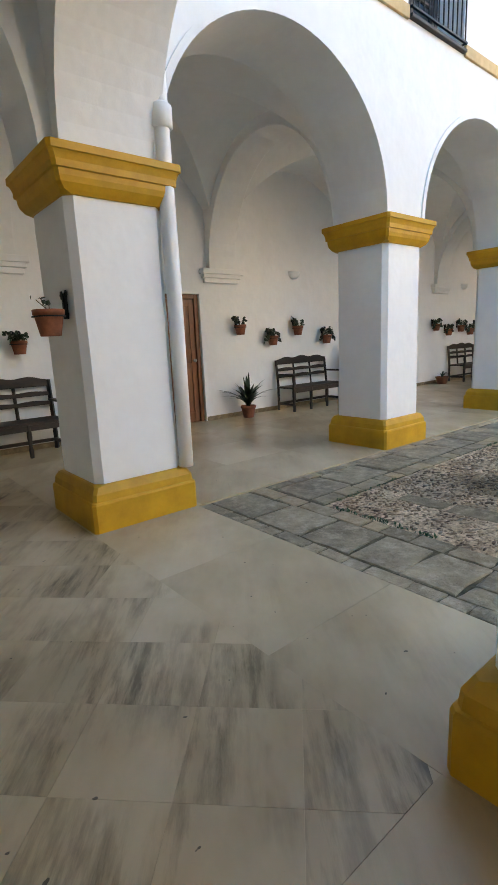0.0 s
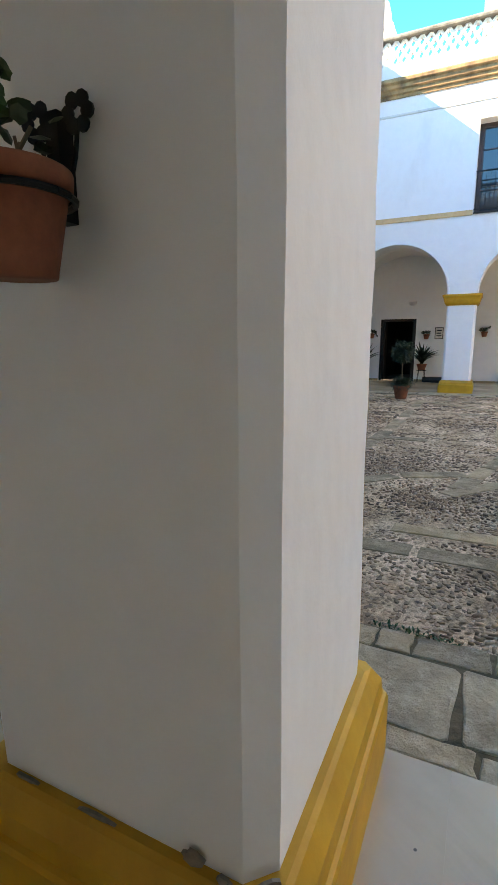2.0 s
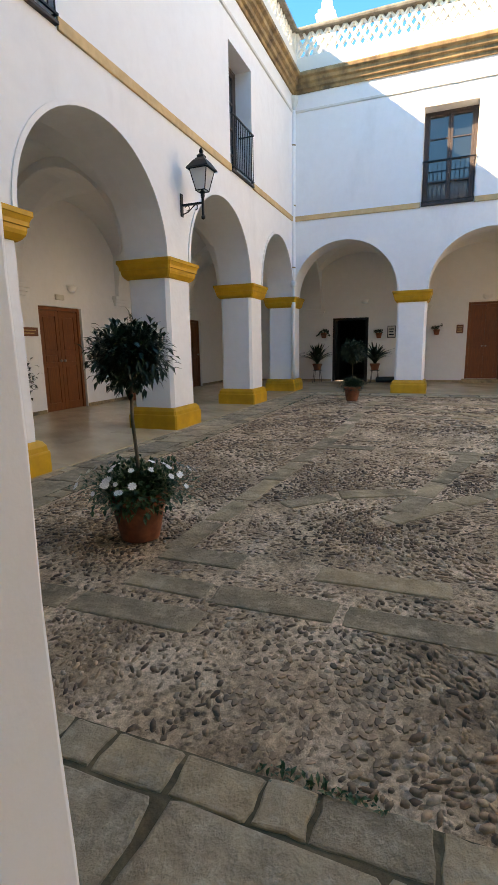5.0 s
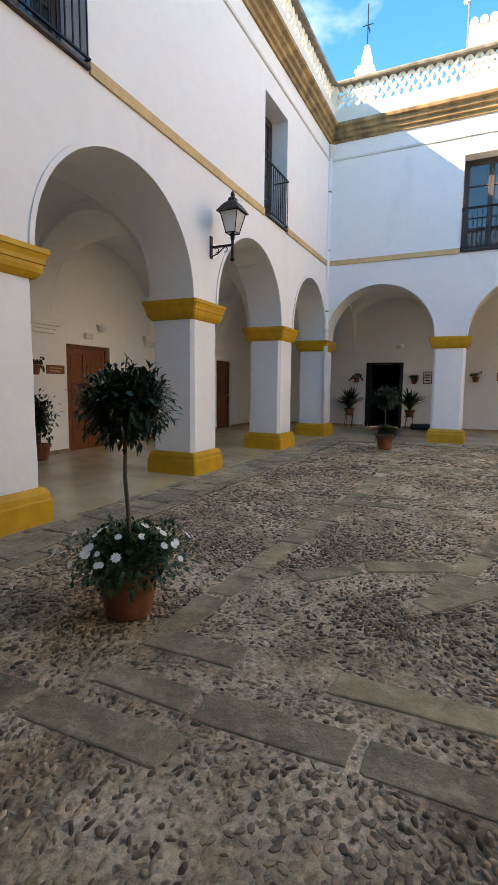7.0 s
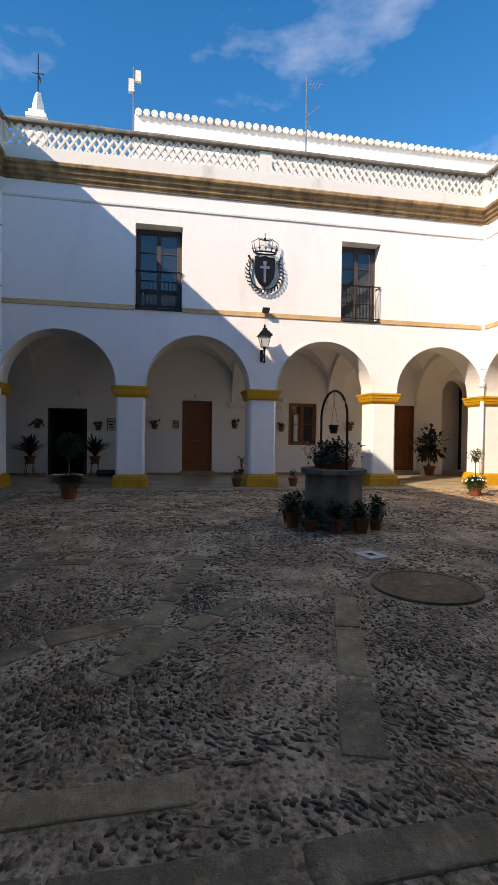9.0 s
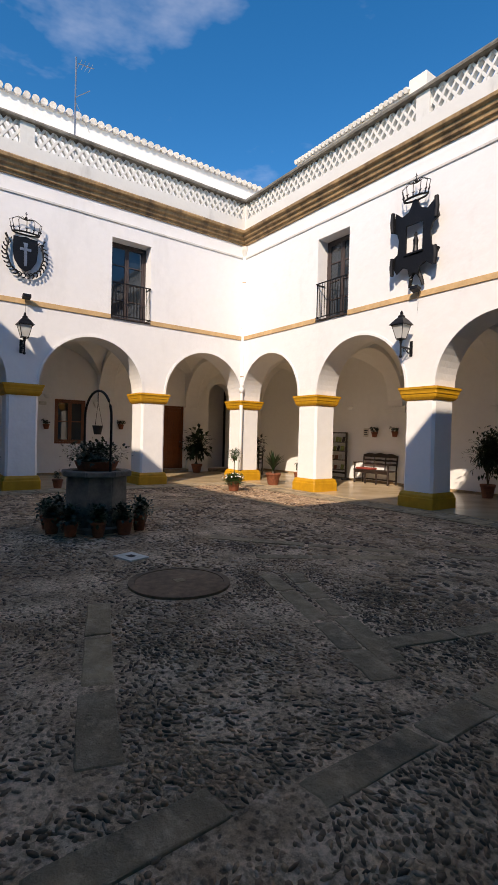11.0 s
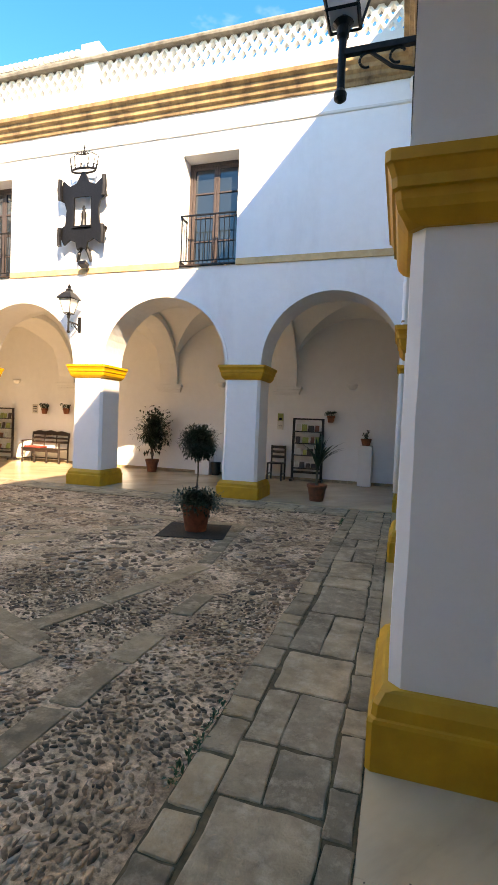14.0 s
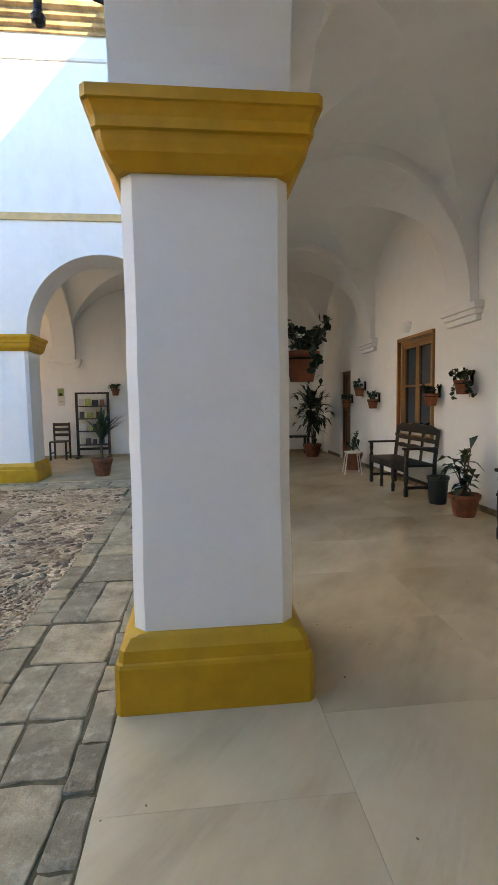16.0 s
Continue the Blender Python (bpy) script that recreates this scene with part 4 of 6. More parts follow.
        for inset, zz in ((0.0, -0.04), (0.0, -0.007), (0.003, -0.002), (0.009, 0.0)):
            f = 1 - inset / (small / 2)
            rings.append([bm.verts.new((px * f, py * f, zz + random.uniform(-0.0015, 0.0015))) for px, py in pts])
        for a, b in zip(rings, rings[1:]):
            for k in range(16):
                bm.faces.new((a[k], a[(k + 1) % 16], b[(k + 1) % 16], b[k]))
        bm.faces.new(rings[-1])
        o = link(name, bm, mat, ob)
        o.matrix_basis = pose(x, y, z, random.uniform(-0.15, 0.15), random.uniform(-0.15, 0.15), turn_deg)

    bed = bmesh.new()
    for x0, x1, y0, y1 in ((0.003, 0.7, -12.468, -0.005), (11.716, 12.413, -12.468, -0.005), (0.7, 11.716, -0.7, -0.005), (0.7, 11.716, -12.468, -11.773)):
        box(bed, x0, x1, y0, y1, -0.05, -0.016)
    part("joint_bed", bed, JOINT, ob, "dark mossy soil in the joints")

    def course(side, d0, d1, lo, hi, name, mat, rough, split=0.0):
        L = 12.47 if side in ("west", "east") else 12.41
        inset = 0.0 if side in ("west", "east") else 0.72
        pos = inset
        while pos < L - inset - 0.08:
            w = min(random.uniform(lo, hi), L - inset - pos)
            cut = random.uniform(0.35, 0.65) * (d1 - d0)
            spans = ((d0, d0 + cut), (d0 + cut, d1)) if random.random() < split else ((d0, d1),)
            for a, b in spans:
                c, u = (a + b) / 2 + random.uniform(-0.006, 0.006), pos + w / 2
                xy = {"west": (c, -u), "east": (12.416 - c, -u), "north": (u, -c), "south": (u, -12.473 + c)}[side]
                dims = (b - a + 0.008, w + 0.008) if side in ("west", "east") else (w + 0.008, b - a + 0.008)
                stone(name, *xy, *dims, mat, random.uniform(-2.2, 2.2), random.uniform(-0.010, -0.005), rough)
            pos += w

    for side in ("west", "north", "south", "east"):
        course(side, 0.01, 0.12, 0.12, 0.38, "edge_stone", SLATE, 0.06)
        course(side, 0.12, 0.54, 0.3, 0.72, "flagstone", SLATE, 0.065, 0.3)
        course(side, 0.54, 0.70, 0.14, 0.36, "kerb_stone", KERB, 0.08)
    # bands of longer stones
    for (ax, ay), (bx, by) in BANDS:
        L, ang = math.hypot(bx - ax, by - ay), math.degrees(math.atan2(by - ay, bx - ax))
        pos = 0.0
        while pos < L - 0.2:
            w = random.uniform(0.3, 0.8)
            f = (pos + w / 2) / L
            x, y = ax + (bx - ax) * f, ay + (by - ay) * f
            if 0.72 < x < 11.7 and -11.75 < y < -0.72 and math.hypot(x - 7.35, y + 6.2) > 0.8 and math.hypot(x - 4.2, y + 6.0) > 0.6 and random.random() < 0.88:
                stone("band_stone", x, y, w - 0.008, random.uniform(0.17, 0.22), BAND, ang + random.uniform(-1.5, 1.5), random.uniform(-0.017, -0.011), 0.06)
            pos += w
    return ob


COBBLE = grained("single_cobble", (0.17, 0.105, 0.063), (0.44, 0.29, 0.18), 25, 0.8, bumpy=0.4, dist=0.006, rand=0.55)


# ---- plants and pots ----
def leaf(bm, p, d, size, width, droop=0.3):
    d = Vector(d).normalized()
    side = d.cross(Vector((0, 0, 1)))
    side = (side if side.length > 0.05 else Vector((1, 0, 0))).normalized()
    up = side.cross(d)
    p = Vector(p)
    mid = p + d * size * 0.5 + up * size * 0.06
    tip = p + d * size - Vector((0, 0, droop * size * 0.5))
    a, b, c, e, m = (bm.verts.new(v) for v in (p, mid + side * width / 2 + up * size * 0.05, tip, mid - side * width / 2 + up * size * 0.05, mid))
    bm.faces.new((a, b, m))
    bm.faces.new((b, c, m))
    bm.faces.new((c, e, m))
    bm.faces.new((e, a, m))


def round_leaf(bm, p, nrm, size, rng):
    s = nrm.orthogonal().normalized()
    t = nrm.cross(s)
    p = Vector(p)
    c = bm.verts.new(p - nrm * size * 0.12)
    ring = [bm.verts.new(p + (s * math.cos(a) + t * math.sin(a)) * size * (0.5 if k % 2 else 0.42) * rng.uniform(0.9, 1.1)) for k, a in enumerate([2 * math.pi * j / 12 for j in range(12)])]
    for k in range(12):
        bm.faces.new((c, ring[k], ring[(k + 1) % 12]))


def any_way(rng, up=0.0):
    v = Vector((rng.gauss(0, 1), rng.gauss(0, 1), rng.gauss(0, 1) + up))
    return v.normalized()


def clump(rng, c, rx, ry, rz, n, size, width, up=0.3, shell=0.35):
    """Many small leaves in an uneven cloud."""
    bm = bmesh.new()
    lumps = [any_way(rng) * 0.55 for _ in range(7)]
    for _ in range(n):
        v = any_way(rng)
        k = rng.choice(lumps)
        r = rng.uniform(shell, 1.0) * rng.uniform(0.85, 1.12)
        v = (v * 0.62 + k * 0.55) * r if rng.random() < 0.7 else v * r
        p = Vector((c[0] + v.x * rx, c[1] + v.y * ry, c[2] + v.z * rz))
        leaf(bm, p, v.normalized() + any_way(rng, up) * 0.8, size * rng.uniform(0.7, 1.25), width * rng.uniform(0.7, 1.2))
    return bm


def pot_mesh(r, h):
    return lathe([(r * 0.66, 0), (r * 0.68, 0.01), (r * 0.92, h * 0.78), (r * 0.93, h * 0.79), (r * 1.0, h * 0.8), (r * 1.02, h * 0.98), (r * 0.99, h), (r * 0.9, h), (r * 0.88, h * 0.9), (r * 0.5, h * 0.88)], 24)


def add_pot(thing, r, h, mat=None, z=0.0):
    bm = pot_mesh(r, h)
    bmesh.ops.translate(bm, verts=bm.verts, vec=(0, 0, z))
    p = part("pot", bm, mat or TERRACOTTA, thing, "terracotta pot", True)
    soil = lathe([(r * 0.87, h * 0.885 + z), (r * 0.3, h * 0.905 + z)], 16)
    part("soil", soil, SOIL, thing)
    return p


def flower_mesh():
    bm = bmesh.new()
    for k in range(9):
        w = 2 * math.pi * k / 9
        e, f = Vector((math.cos(w), math.sin(w), 0)), Vector((-math.sin(w), math.cos(w), 0))
        bm.faces.new([bm.verts.new(v) for v in (Vector((0, 0, 0)), e * 0.72 + f * 0.25, e + Vector((0, 0, 0.12)), e * 0.72 - f * 0.25)])
    me = bpy.data.meshes.new("flower")
    bm.to_mesh(me)
    bm.free()
    me.materials.append(PETAL)
    return me


FLOWER = flower_mesh()


def daisies(rng, t, c, rx, rz, n):
    for _ in range(n):
        a = rng.uniform(0, 2 * math.pi)
        q = math.sqrt(rng.uniform(0.02, 1.0))
        nrm = Vector((math.cos(a) * q, math.sin(a) * q, 0.7))
        ob = new("flower", FLOWER)
        ob.parent = t
        p = Vector((c[0] + rx * 1.06 * q * math.cos(a), c[1] + rx * 1.06 * q * math.sin(a), c[2] + rz * (1.05 - 0.95 * q * q) + 0.012))
        ob.matrix_basis = Matrix.Translation(p) @ nrm.to_track_quat("Z", "Y").to_matrix().to_4x4() @ Matrix.Scale(rng.uniform(0.017, 0.029), 4)


def topiary(x, y, seed, label, pot_r=0.19, pot_h=0.32, stem=0.74, crown=0.30, skirt=0.36, flowers=45, leaf_size=0.075, n=2400, mat=None):
    rng = random.Random(seed)
    t = empty("topiary_tree", label, "potted tree", "standard trees in pots", pose(x, y, -0.012))
    add_pot(t, pot_r, pot_h)
    bm = bmesh.new()
    z0 = pot_h * 0.85
    tube(bm, [(0, 0, z0), (0.008, -0.006, z0 + stem * 0.35), (-0.008, 0.004, z0 + stem * 0.7), (0, 0, z0 + stem)], 0.013, 8, 0.010)
    for k in range(9):
        v = any_way(rng, 0.8) * crown * 0.8
        tube(bm, [(0, 0, z0 + stem - 0.03), (v.x * 0.5, v.y * 0.5, z0 + stem + 0.05 + abs(v.z) * 0.4), (v.x, v.y, z0 + stem + crown * 0.8 + v.z * 0.7)], 0.006, 5, 0.002)
    part("trunk", bm, BARK, t)
    part("crown", clump(rng, (0, 0, z0 + stem + crown * 0.62), crown * 0.86, crown * 0.86, crown * 0.74, n, leaf_size, leaf_size * 0.42), mat or LEAF, t, "dense dark green crown")
    if skirt:
        part("underplanting", clump(rng, (0, 0, pot_h + 0.03), skirt, skirt, 0.17, 4200, 0.05, 0.024, 0.6, 0.2), LEAF_LIGHT if flowers else LEAF, t, "low bushy green planting")
    if flowers:
        daisies(rng, t, (0, 0, pot_h + 0.05), skirt, 0.13, flowers)
    return t


def strap_plant(name, x, y, z, seed, label, pot_r=0.13, pot_h=0.2, n=18, length=0.5, width=0.05, spread=0.8, group="", stem=0.0):
    """Long arching leaves from one point."""
    rng = random.Random(seed)
    t = empty(name, label, "potted plant", group, pose(x, y, z))
    add_pot(t, pot_r, pot_h)
    base = pot_h * 0.88
    if stem:
        bm = bmesh.new()
        tube(bm, [(0, 0, base), (0.01, 0, base + stem)], 0.03, 8, 0.022)
        part("stem", bm, BARK, t)
        base += stem
    bm = bmesh.new()
    for k in range(n):
        a = rng.uniform(0, 2 * math.pi)
        L, lean, w = length * rng.uniform(0.6, 1.1), rng.uniform(0.15, 1.0) * spread, width * rng.uniform(0.7, 1.1)
        d = Vector((math.cos(a), math.sin(a), 0))
        s = Vector((-math.sin(a), math.cos(a), 0))
        prev = None
        for j in range(6):
            f = j / 5
            p = d * (L * lean * f * (0.5 + 0.5 * f)) + Vector((0, 0, base + L * (f - 0.55 * lean * f * f)))
            ww = w * (0.5 + 1.2 * f - 1.65 * f * f) * 0.6
            row = (bm.verts.new(p - s * ww), bm.verts.new(p - Vector((0, 0, 0.25 * ww))), bm.verts.new(p + s * ww))
            if prev:
                bm.faces.new((prev[0], prev[1], row[1], row[0]))
                bm.faces.new((prev[1], prev[2], row[2], row[1]))
            prev = row
    part("leaves", bm, LEAF, t, "long arching green leaves")
    return t


def rubber_plant(x, y, seed, label, h=1.0, pot_r=0.16, pot_h=0.26, n=40, size=0.2, spread=0.25, mat=None, bush=None):
    rng = random.Random(seed)
    t = empty("potted_plant", label, "potted plant", "", pose(x, y, 0))
    add_pot(t, pot_r, pot_h)
    bm, lv = bmesh.new(), bmesh.new()
    for k in range(5):
        a, q = rng.uniform(0, 6.28), rng.uniform(0.1, 1.0)
        top = h * rng.uniform(0.6, 1.0)
        ex, ey = spread * q * math.cos(a), spread * q * math.sin(a)
        tube(bm, [(0, 0, pot_h * 0.85), (ex * 0.4, ey * 0.4, pot_h + (top - pot_h) * 0.5), (ex, ey, top)], 0.012, 6, 0.005)
        for j in range(n // 5):
            f = rng.uniform(0.2, 1.0)
            p = Vector((ex * f * f, ey * f * f, pot_h + (top - pot_h) * f))
            leaf(lv, p, any_way(rng, 0.4) + Vector((ex, ey, 0)), size * rng.uniform(0.6, 1.1), size * 0.42, 0.5)
    part("stems", bm, BARK, t)
    if bush:
        lv.free()
        lv = clump(rng, (0, 0, bush[0]), bush[1], bush[1], bush[2], bush[3], size, size * bush[4], 0.2, 0.15)
    part("leaves", lv, mat or LEAF, t, "broad glossy green leaves")
    return t


def wall_pot(m, seed, label, trailing=0.0, bare=False, flowers_plate=True, r=0.1, h=0.165):
    """A pot in an iron ring on a wall: local -y leads away from the wall, the pot's rim at z = 0."""
    rng = random.Random(seed)
    t = empty("wall_pot", label, "wall pot", "pots hung on the walls", m)
    bm = pot_mesh(r, h)
    bmesh.ops.translate(bm, verts=bm.verts, vec=(0, -r - 0.03, -h))
    pot = part("pot", bm, TERRACOTTA, t, "terracotta pot", True)
    soil = lathe([(r * 0.87, -h * 0.115), (r * 0.3, -h * 0.1)], 14)
    bmesh.ops.translate(soil, verts=soil.verts, vec=(0, -r - 0.03, 0))
    part("soil", soil, SOIL, t)
    ring = bmesh.new()
    tube(ring, [(r * 1.03 * math.cos(a), -r - 0.03 + r * 1.03 * math.sin(a), -h * 0.26) for a in [2 * math.pi * k / 20 for k in range(21)]], 0.005)
    box(ring, -0.012, 0.012, -0.03, 0.0, -h * 0.35, 0.10)
    br = part("bracket", ring, IRON, t, "black iron ring bracket")
    if flowers_plate:
        for s in (-1, 1):
            f = bmesh.new()
            tube(f, [(s * 0.006, -0.014, -0.02), (s * 0.03, -0.016, 0.04), (s * 0.04, -0.018, 0.085)], 0.0035, 5)
            for k in range(6):
                a = 2 * math.pi * k / 6
                d = lathe([(0.0115, -0.002), (0.0115, 0.002)], 10)
                bmesh.ops.transform(d, matrix=pose(s * 0.04 + 0.0185 * math.cos(a), -0.018, 0.095 + 0.0185 * math.sin(a), 90), verts=d.verts)
                me = bpy.data.meshes.new("tmp")
                d.to_mesh(me)
                d.free()
                f.from_mesh(me)
                bpy.data.meshes.remove(me)
            part("iron_flower", f, IRON, br)
    lv, st = bmesh.new(), bmesh.new()
    for k in range(4 if bare else 9):
        a = rng.uniform(0, 6.28)
        L = rng.uniform(0.06, 0.15) * (0.6 if bare else 1)
        tip = Vector((math.cos(a) * L, -r - 0.03 + math.sin(a) * L * 0.6 - 0.02, L * rng.uniform(0.3, 1.0)))
        tube(st, [(rng.uniform(-0.04, 0.04), -r - 0.03, -0.02), tip], 0.003, 4)
        for j in range(3 if bare else 9):
            p = tip + any_way(rng) * 0.035
            round_leaf(lv, p, any_way(rng, 0.6), rng.uniform(0.022, 0.034) if bare else rng.uniform(0.03, 0.055), rng)
    if trailing:
        for k in range(5):
            s = rng.choice((-1, 1))
            pts = [Vector((0, -r - 0.03, 0)), Vector((s * 0.1, -r - 0.06, 0.05)), Vector((s * (0.12 + 0.12 * trailing * rng.random()), -r - 0.05, -0.1 * trailing))]
            tube(st, pts, 0.003, 4)
            for j in range(12):
                f = rng.random()
                p = pts[1].lerp(pts[2], f) + any_way(rng) * 0.02
                round_leaf(lv, p, any_way(rng), 0.045, rng)
    part("stems", st, BARK, t)
    part("leaves", lv, LEAF, t, "small rounded green leaves")
    return t


POTS = {
    "north": [(3.22, 1.54, 0), (3.95, 1.34, 1), (4.58, 1.50, 0), (5.37, 1.32, 1), (9.4, 1.47, 1), (10.0, 1.34, 1), (10.62, 1.42, 1), (11.12, 1.33, 1), (-0.28, 1.40, 0), (6.15, 1.62, 1)],
    "east": [(-0.05, 1.62, 1), (1.76, 1.58, 0), (3.5, 1.64, 0), (6.1, 1.70, 0), (7.69, 1.62, 0), (10.12, 1.68, 0)],
    "south": [(10.245, 1.62, 0), (9.47, 1.64, 0), (1.61, 1.68, 0)],
    "west": [(13.12, 1.55, 0), (12.38, 1.32, 0), (10.2, 1.38, 0), (9.42, 1.52, 2), (13.91, 1.31, 0), (7.9, 1.5, 1)],
}
seed = 10
for SIDE, spots in POTS.items():
    for u, z, tr in spots:
        seed += 1
        wall_pot(facing(SIDE, u, DEPTH[SIDE], z), seed, "small terracotta wall pot with trailing green leaves" if tr else "small terracotta wall pot with sparse green leaves", tr)

# pots on the pillars beside the walk
big = wall_pot(pose(-0.777, -3.0, 1.487, 0, 0, -90), 3, "terracotta pot with leggy geranium hung on a pillar", 0.0, True, True, 0.081, 0.138)
rng = random.Random(77)
st, lv = bmesh.new(), bmesh.new()
for tip, mid in (((-0.02, -0.16, 0.19), (0.0, -0.15, 0.08)), ((0.0, -0.12, 0.13), (0.01, -0.13, 0.05)), ((-0.27, -0.15, 0.23), (-0.14, -0.15, 0.06)), ((-0.17, -0.17, -0.03), (-0.1, -0.16, 0.02)), ((-0.13, -0.16, 0.02), (-0.06, -0.15, 0.03)), ((-0.20, -0.18, 0.05), (-0.12, -0.17, 0.03))):
    pts = [Vector((0, -0.13, -0.02)), Vector(mid), Vector(tip)]
    tube(st, pts, 0.0026, 6, 0.0014)
    for j in range(11):
        f = rng.uniform(0.0, 1.0)
        p = pts[1].lerp(pts[2], f) + any_way(rng) * 0.016
        round_leaf(lv, p, any_way(rng, 0.3), rng.uniform(0.016, 0.034), rng)
part("long_stems", st, BARK, big, "long bare brown stems")["kind"] = "stuff"
part("scalloped_leaves", lv, LEAF_LIGHT, big, "scalloped green geranium leaves")
wall_pot(pose(-0.777, 0.22, 1.53, 0, 0, -90), 5, "terracotta pot with small seedling on a pillar", 0.0, True, True, 0.1, 0.17)
wall_pot(pose(-0.777, -6.36, 1.55, 0, 0, -90), 6, "terracotta pot with trailing geranium on a pillar", 1.0, False, True, 0.088, 0.15)

topiary(2.17, -1.85, 1, "clipped standard tree with white daisies in a terracotta pot", n=4200, leaf_size=0.066, skirt=0.40)
topiary(10.62, -1.85, 2, "dark clipped standard tree in a terracotta pot before an open doorway", 0.19, 0.32, 0.6, 0.34, 0.30, 0)
topiary(2.41, -9.7, 3, "round clipped standard tree with box skirt on a dark mat", 0.2, 0.36, 0.66, 0.30, 0.38, 0, 0.055, 6000)
topiary(10.35, -10.85, 4, "thin olive sapling with white flowers in a pale terracotta pot", 0.17, 0.26, 0.55, 0.24, 0.29, 45, 0.06, 420, LEAF_LIGHT)
mat_thing = empty("ground_mat", "thin dark square mat under a potted tree", "mat", at=pose(2.41, -9.7, -0.012, 0, 0, 12))
part("sheet", boxes((-0.42, 0.42, -0.42, 0.42, -0.004, 0.006), bev=0.002), SOIL, mat_thing)
strap_plant("potted_plant", 3.2, 3.2, 0, 21, "strappy green plant in a terracotta pot by the bench", 0.13, 0.2, 34, 0.6, 0.085, 1.0)
strap_plant("potted_plant", 9.5, 3.2, 0, 22, "small sparse plant in a terracotta bowl", 0.16, 0.18, 7, 0.26, 0.05, 0.9)
strap_plant("yucca", 11.1, -12.75, 0, 23, "yucca with spiky leaves in a terracotta pot", 0.22, 0.34, 50, 0.66, 0.07, 0.85, "", 0.1)
strap_plant("yucca", 1.39, -13.05, 0, 24, "palm-like plant in a dark terracotta pot", 0.19, 0.32, 26, 0.75, 0.07, 0.75, "", 0.3)
strap_plant("yucca", 15.7, 0.15, 0.42, 25, "dark arching fern on an iron stand", 0.16, 0.2, 80, 0.8, 0.11, 1.15, "ferns beside the open doorway")
strap_plant("yucca", 15.7, -1.72, 0.42, 26, "dark arching fern on an iron stand", 0.16, 0.2, 80, 0.8, 0.11, 1.15, "ferns beside the open doorway")
for y in (0.15, -1.72):
    t = empty("plant_stand", "thin black iron plant stand with round top", "plant stand", "iron plant stands", pose(15.7, y, 0))
    part("top", lathe([(0.15, 0.4), (0.155, 0.405), (0.155, 0.419), (0.15, 0.42)], 20), IRON, t)
    for k in range(4):
        a = math.pi / 4 + k * math.pi / 2
        part("leg", tube(bmesh.new(), [(0.18 * math.cos(a), 0.18 * math.sin(a), 0), (0.12 * math.cos(a), 0.12 * math.sin(a), 0.4)], 0.008), IRON, t)
rubber_plant(15.75, -12.9, 31, "tall rubber plant in a terracotta pot beside a low wall", 1.5, 0.2, 0.32, 40, 0.28, 0.4, None, (1.05, 0.6, 0.65, 230, 0.55))
rubber_plant(6.34, -15.75, 32, "bushy weeping fig in a terracotta pot", 1.6, 0.18, 0.34, 40, 0.12, 0.3, None, (1.15, 0.56, 0.66, 1900, 0.5))
rubber_plant(-3.3, -9.0, 33, "young rubber plant in a terracotta pot with saucer", 0.8, 0.17, 0.25, 40, 0.24, 0.14)
rubber_plant(-3.28, -12.85, 34, "dark leafy plant in a brown pot", 0.7, 0.18, 0.32, 60, 0.14, 0.15)
rubber_plant(-3.05, -15.2, 35, "tall dark large-leaved plant at the gallery's end", 1.7, 0.22, 0.3, 40, 0.3, 0.3, None, (1.1, 0.42, 0.75, 170, 0.4))
rubber_plant(6.0, 3.12, 36, "tall bushy dark shrub in a pot by the door", 1.1, 0.18, 0.28, 40, 0.11, 0.2, None, (0.72, 0.34, 0.5, 800, 0.5))
rubber_plant(16.0, -6.3, 37, "small upright plant in a terracotta pot", 0.7, 0.1, 0.2, 22, 0.14, 0.12)
rubber_plant(13.3, -13.7, 38, "dark spreading plant in a pot under the vaults", 1.4, 0.2, 0.3, 40, 0.18, 0.3, None, (1.05, 0.4, 0.5, 260, 0.5))
rubber_plant(12.0, -14.5, 39, "slim red-potted plant against the white wall", 0.7, 0.11, 0.26, 30, 0.12, 0.1)


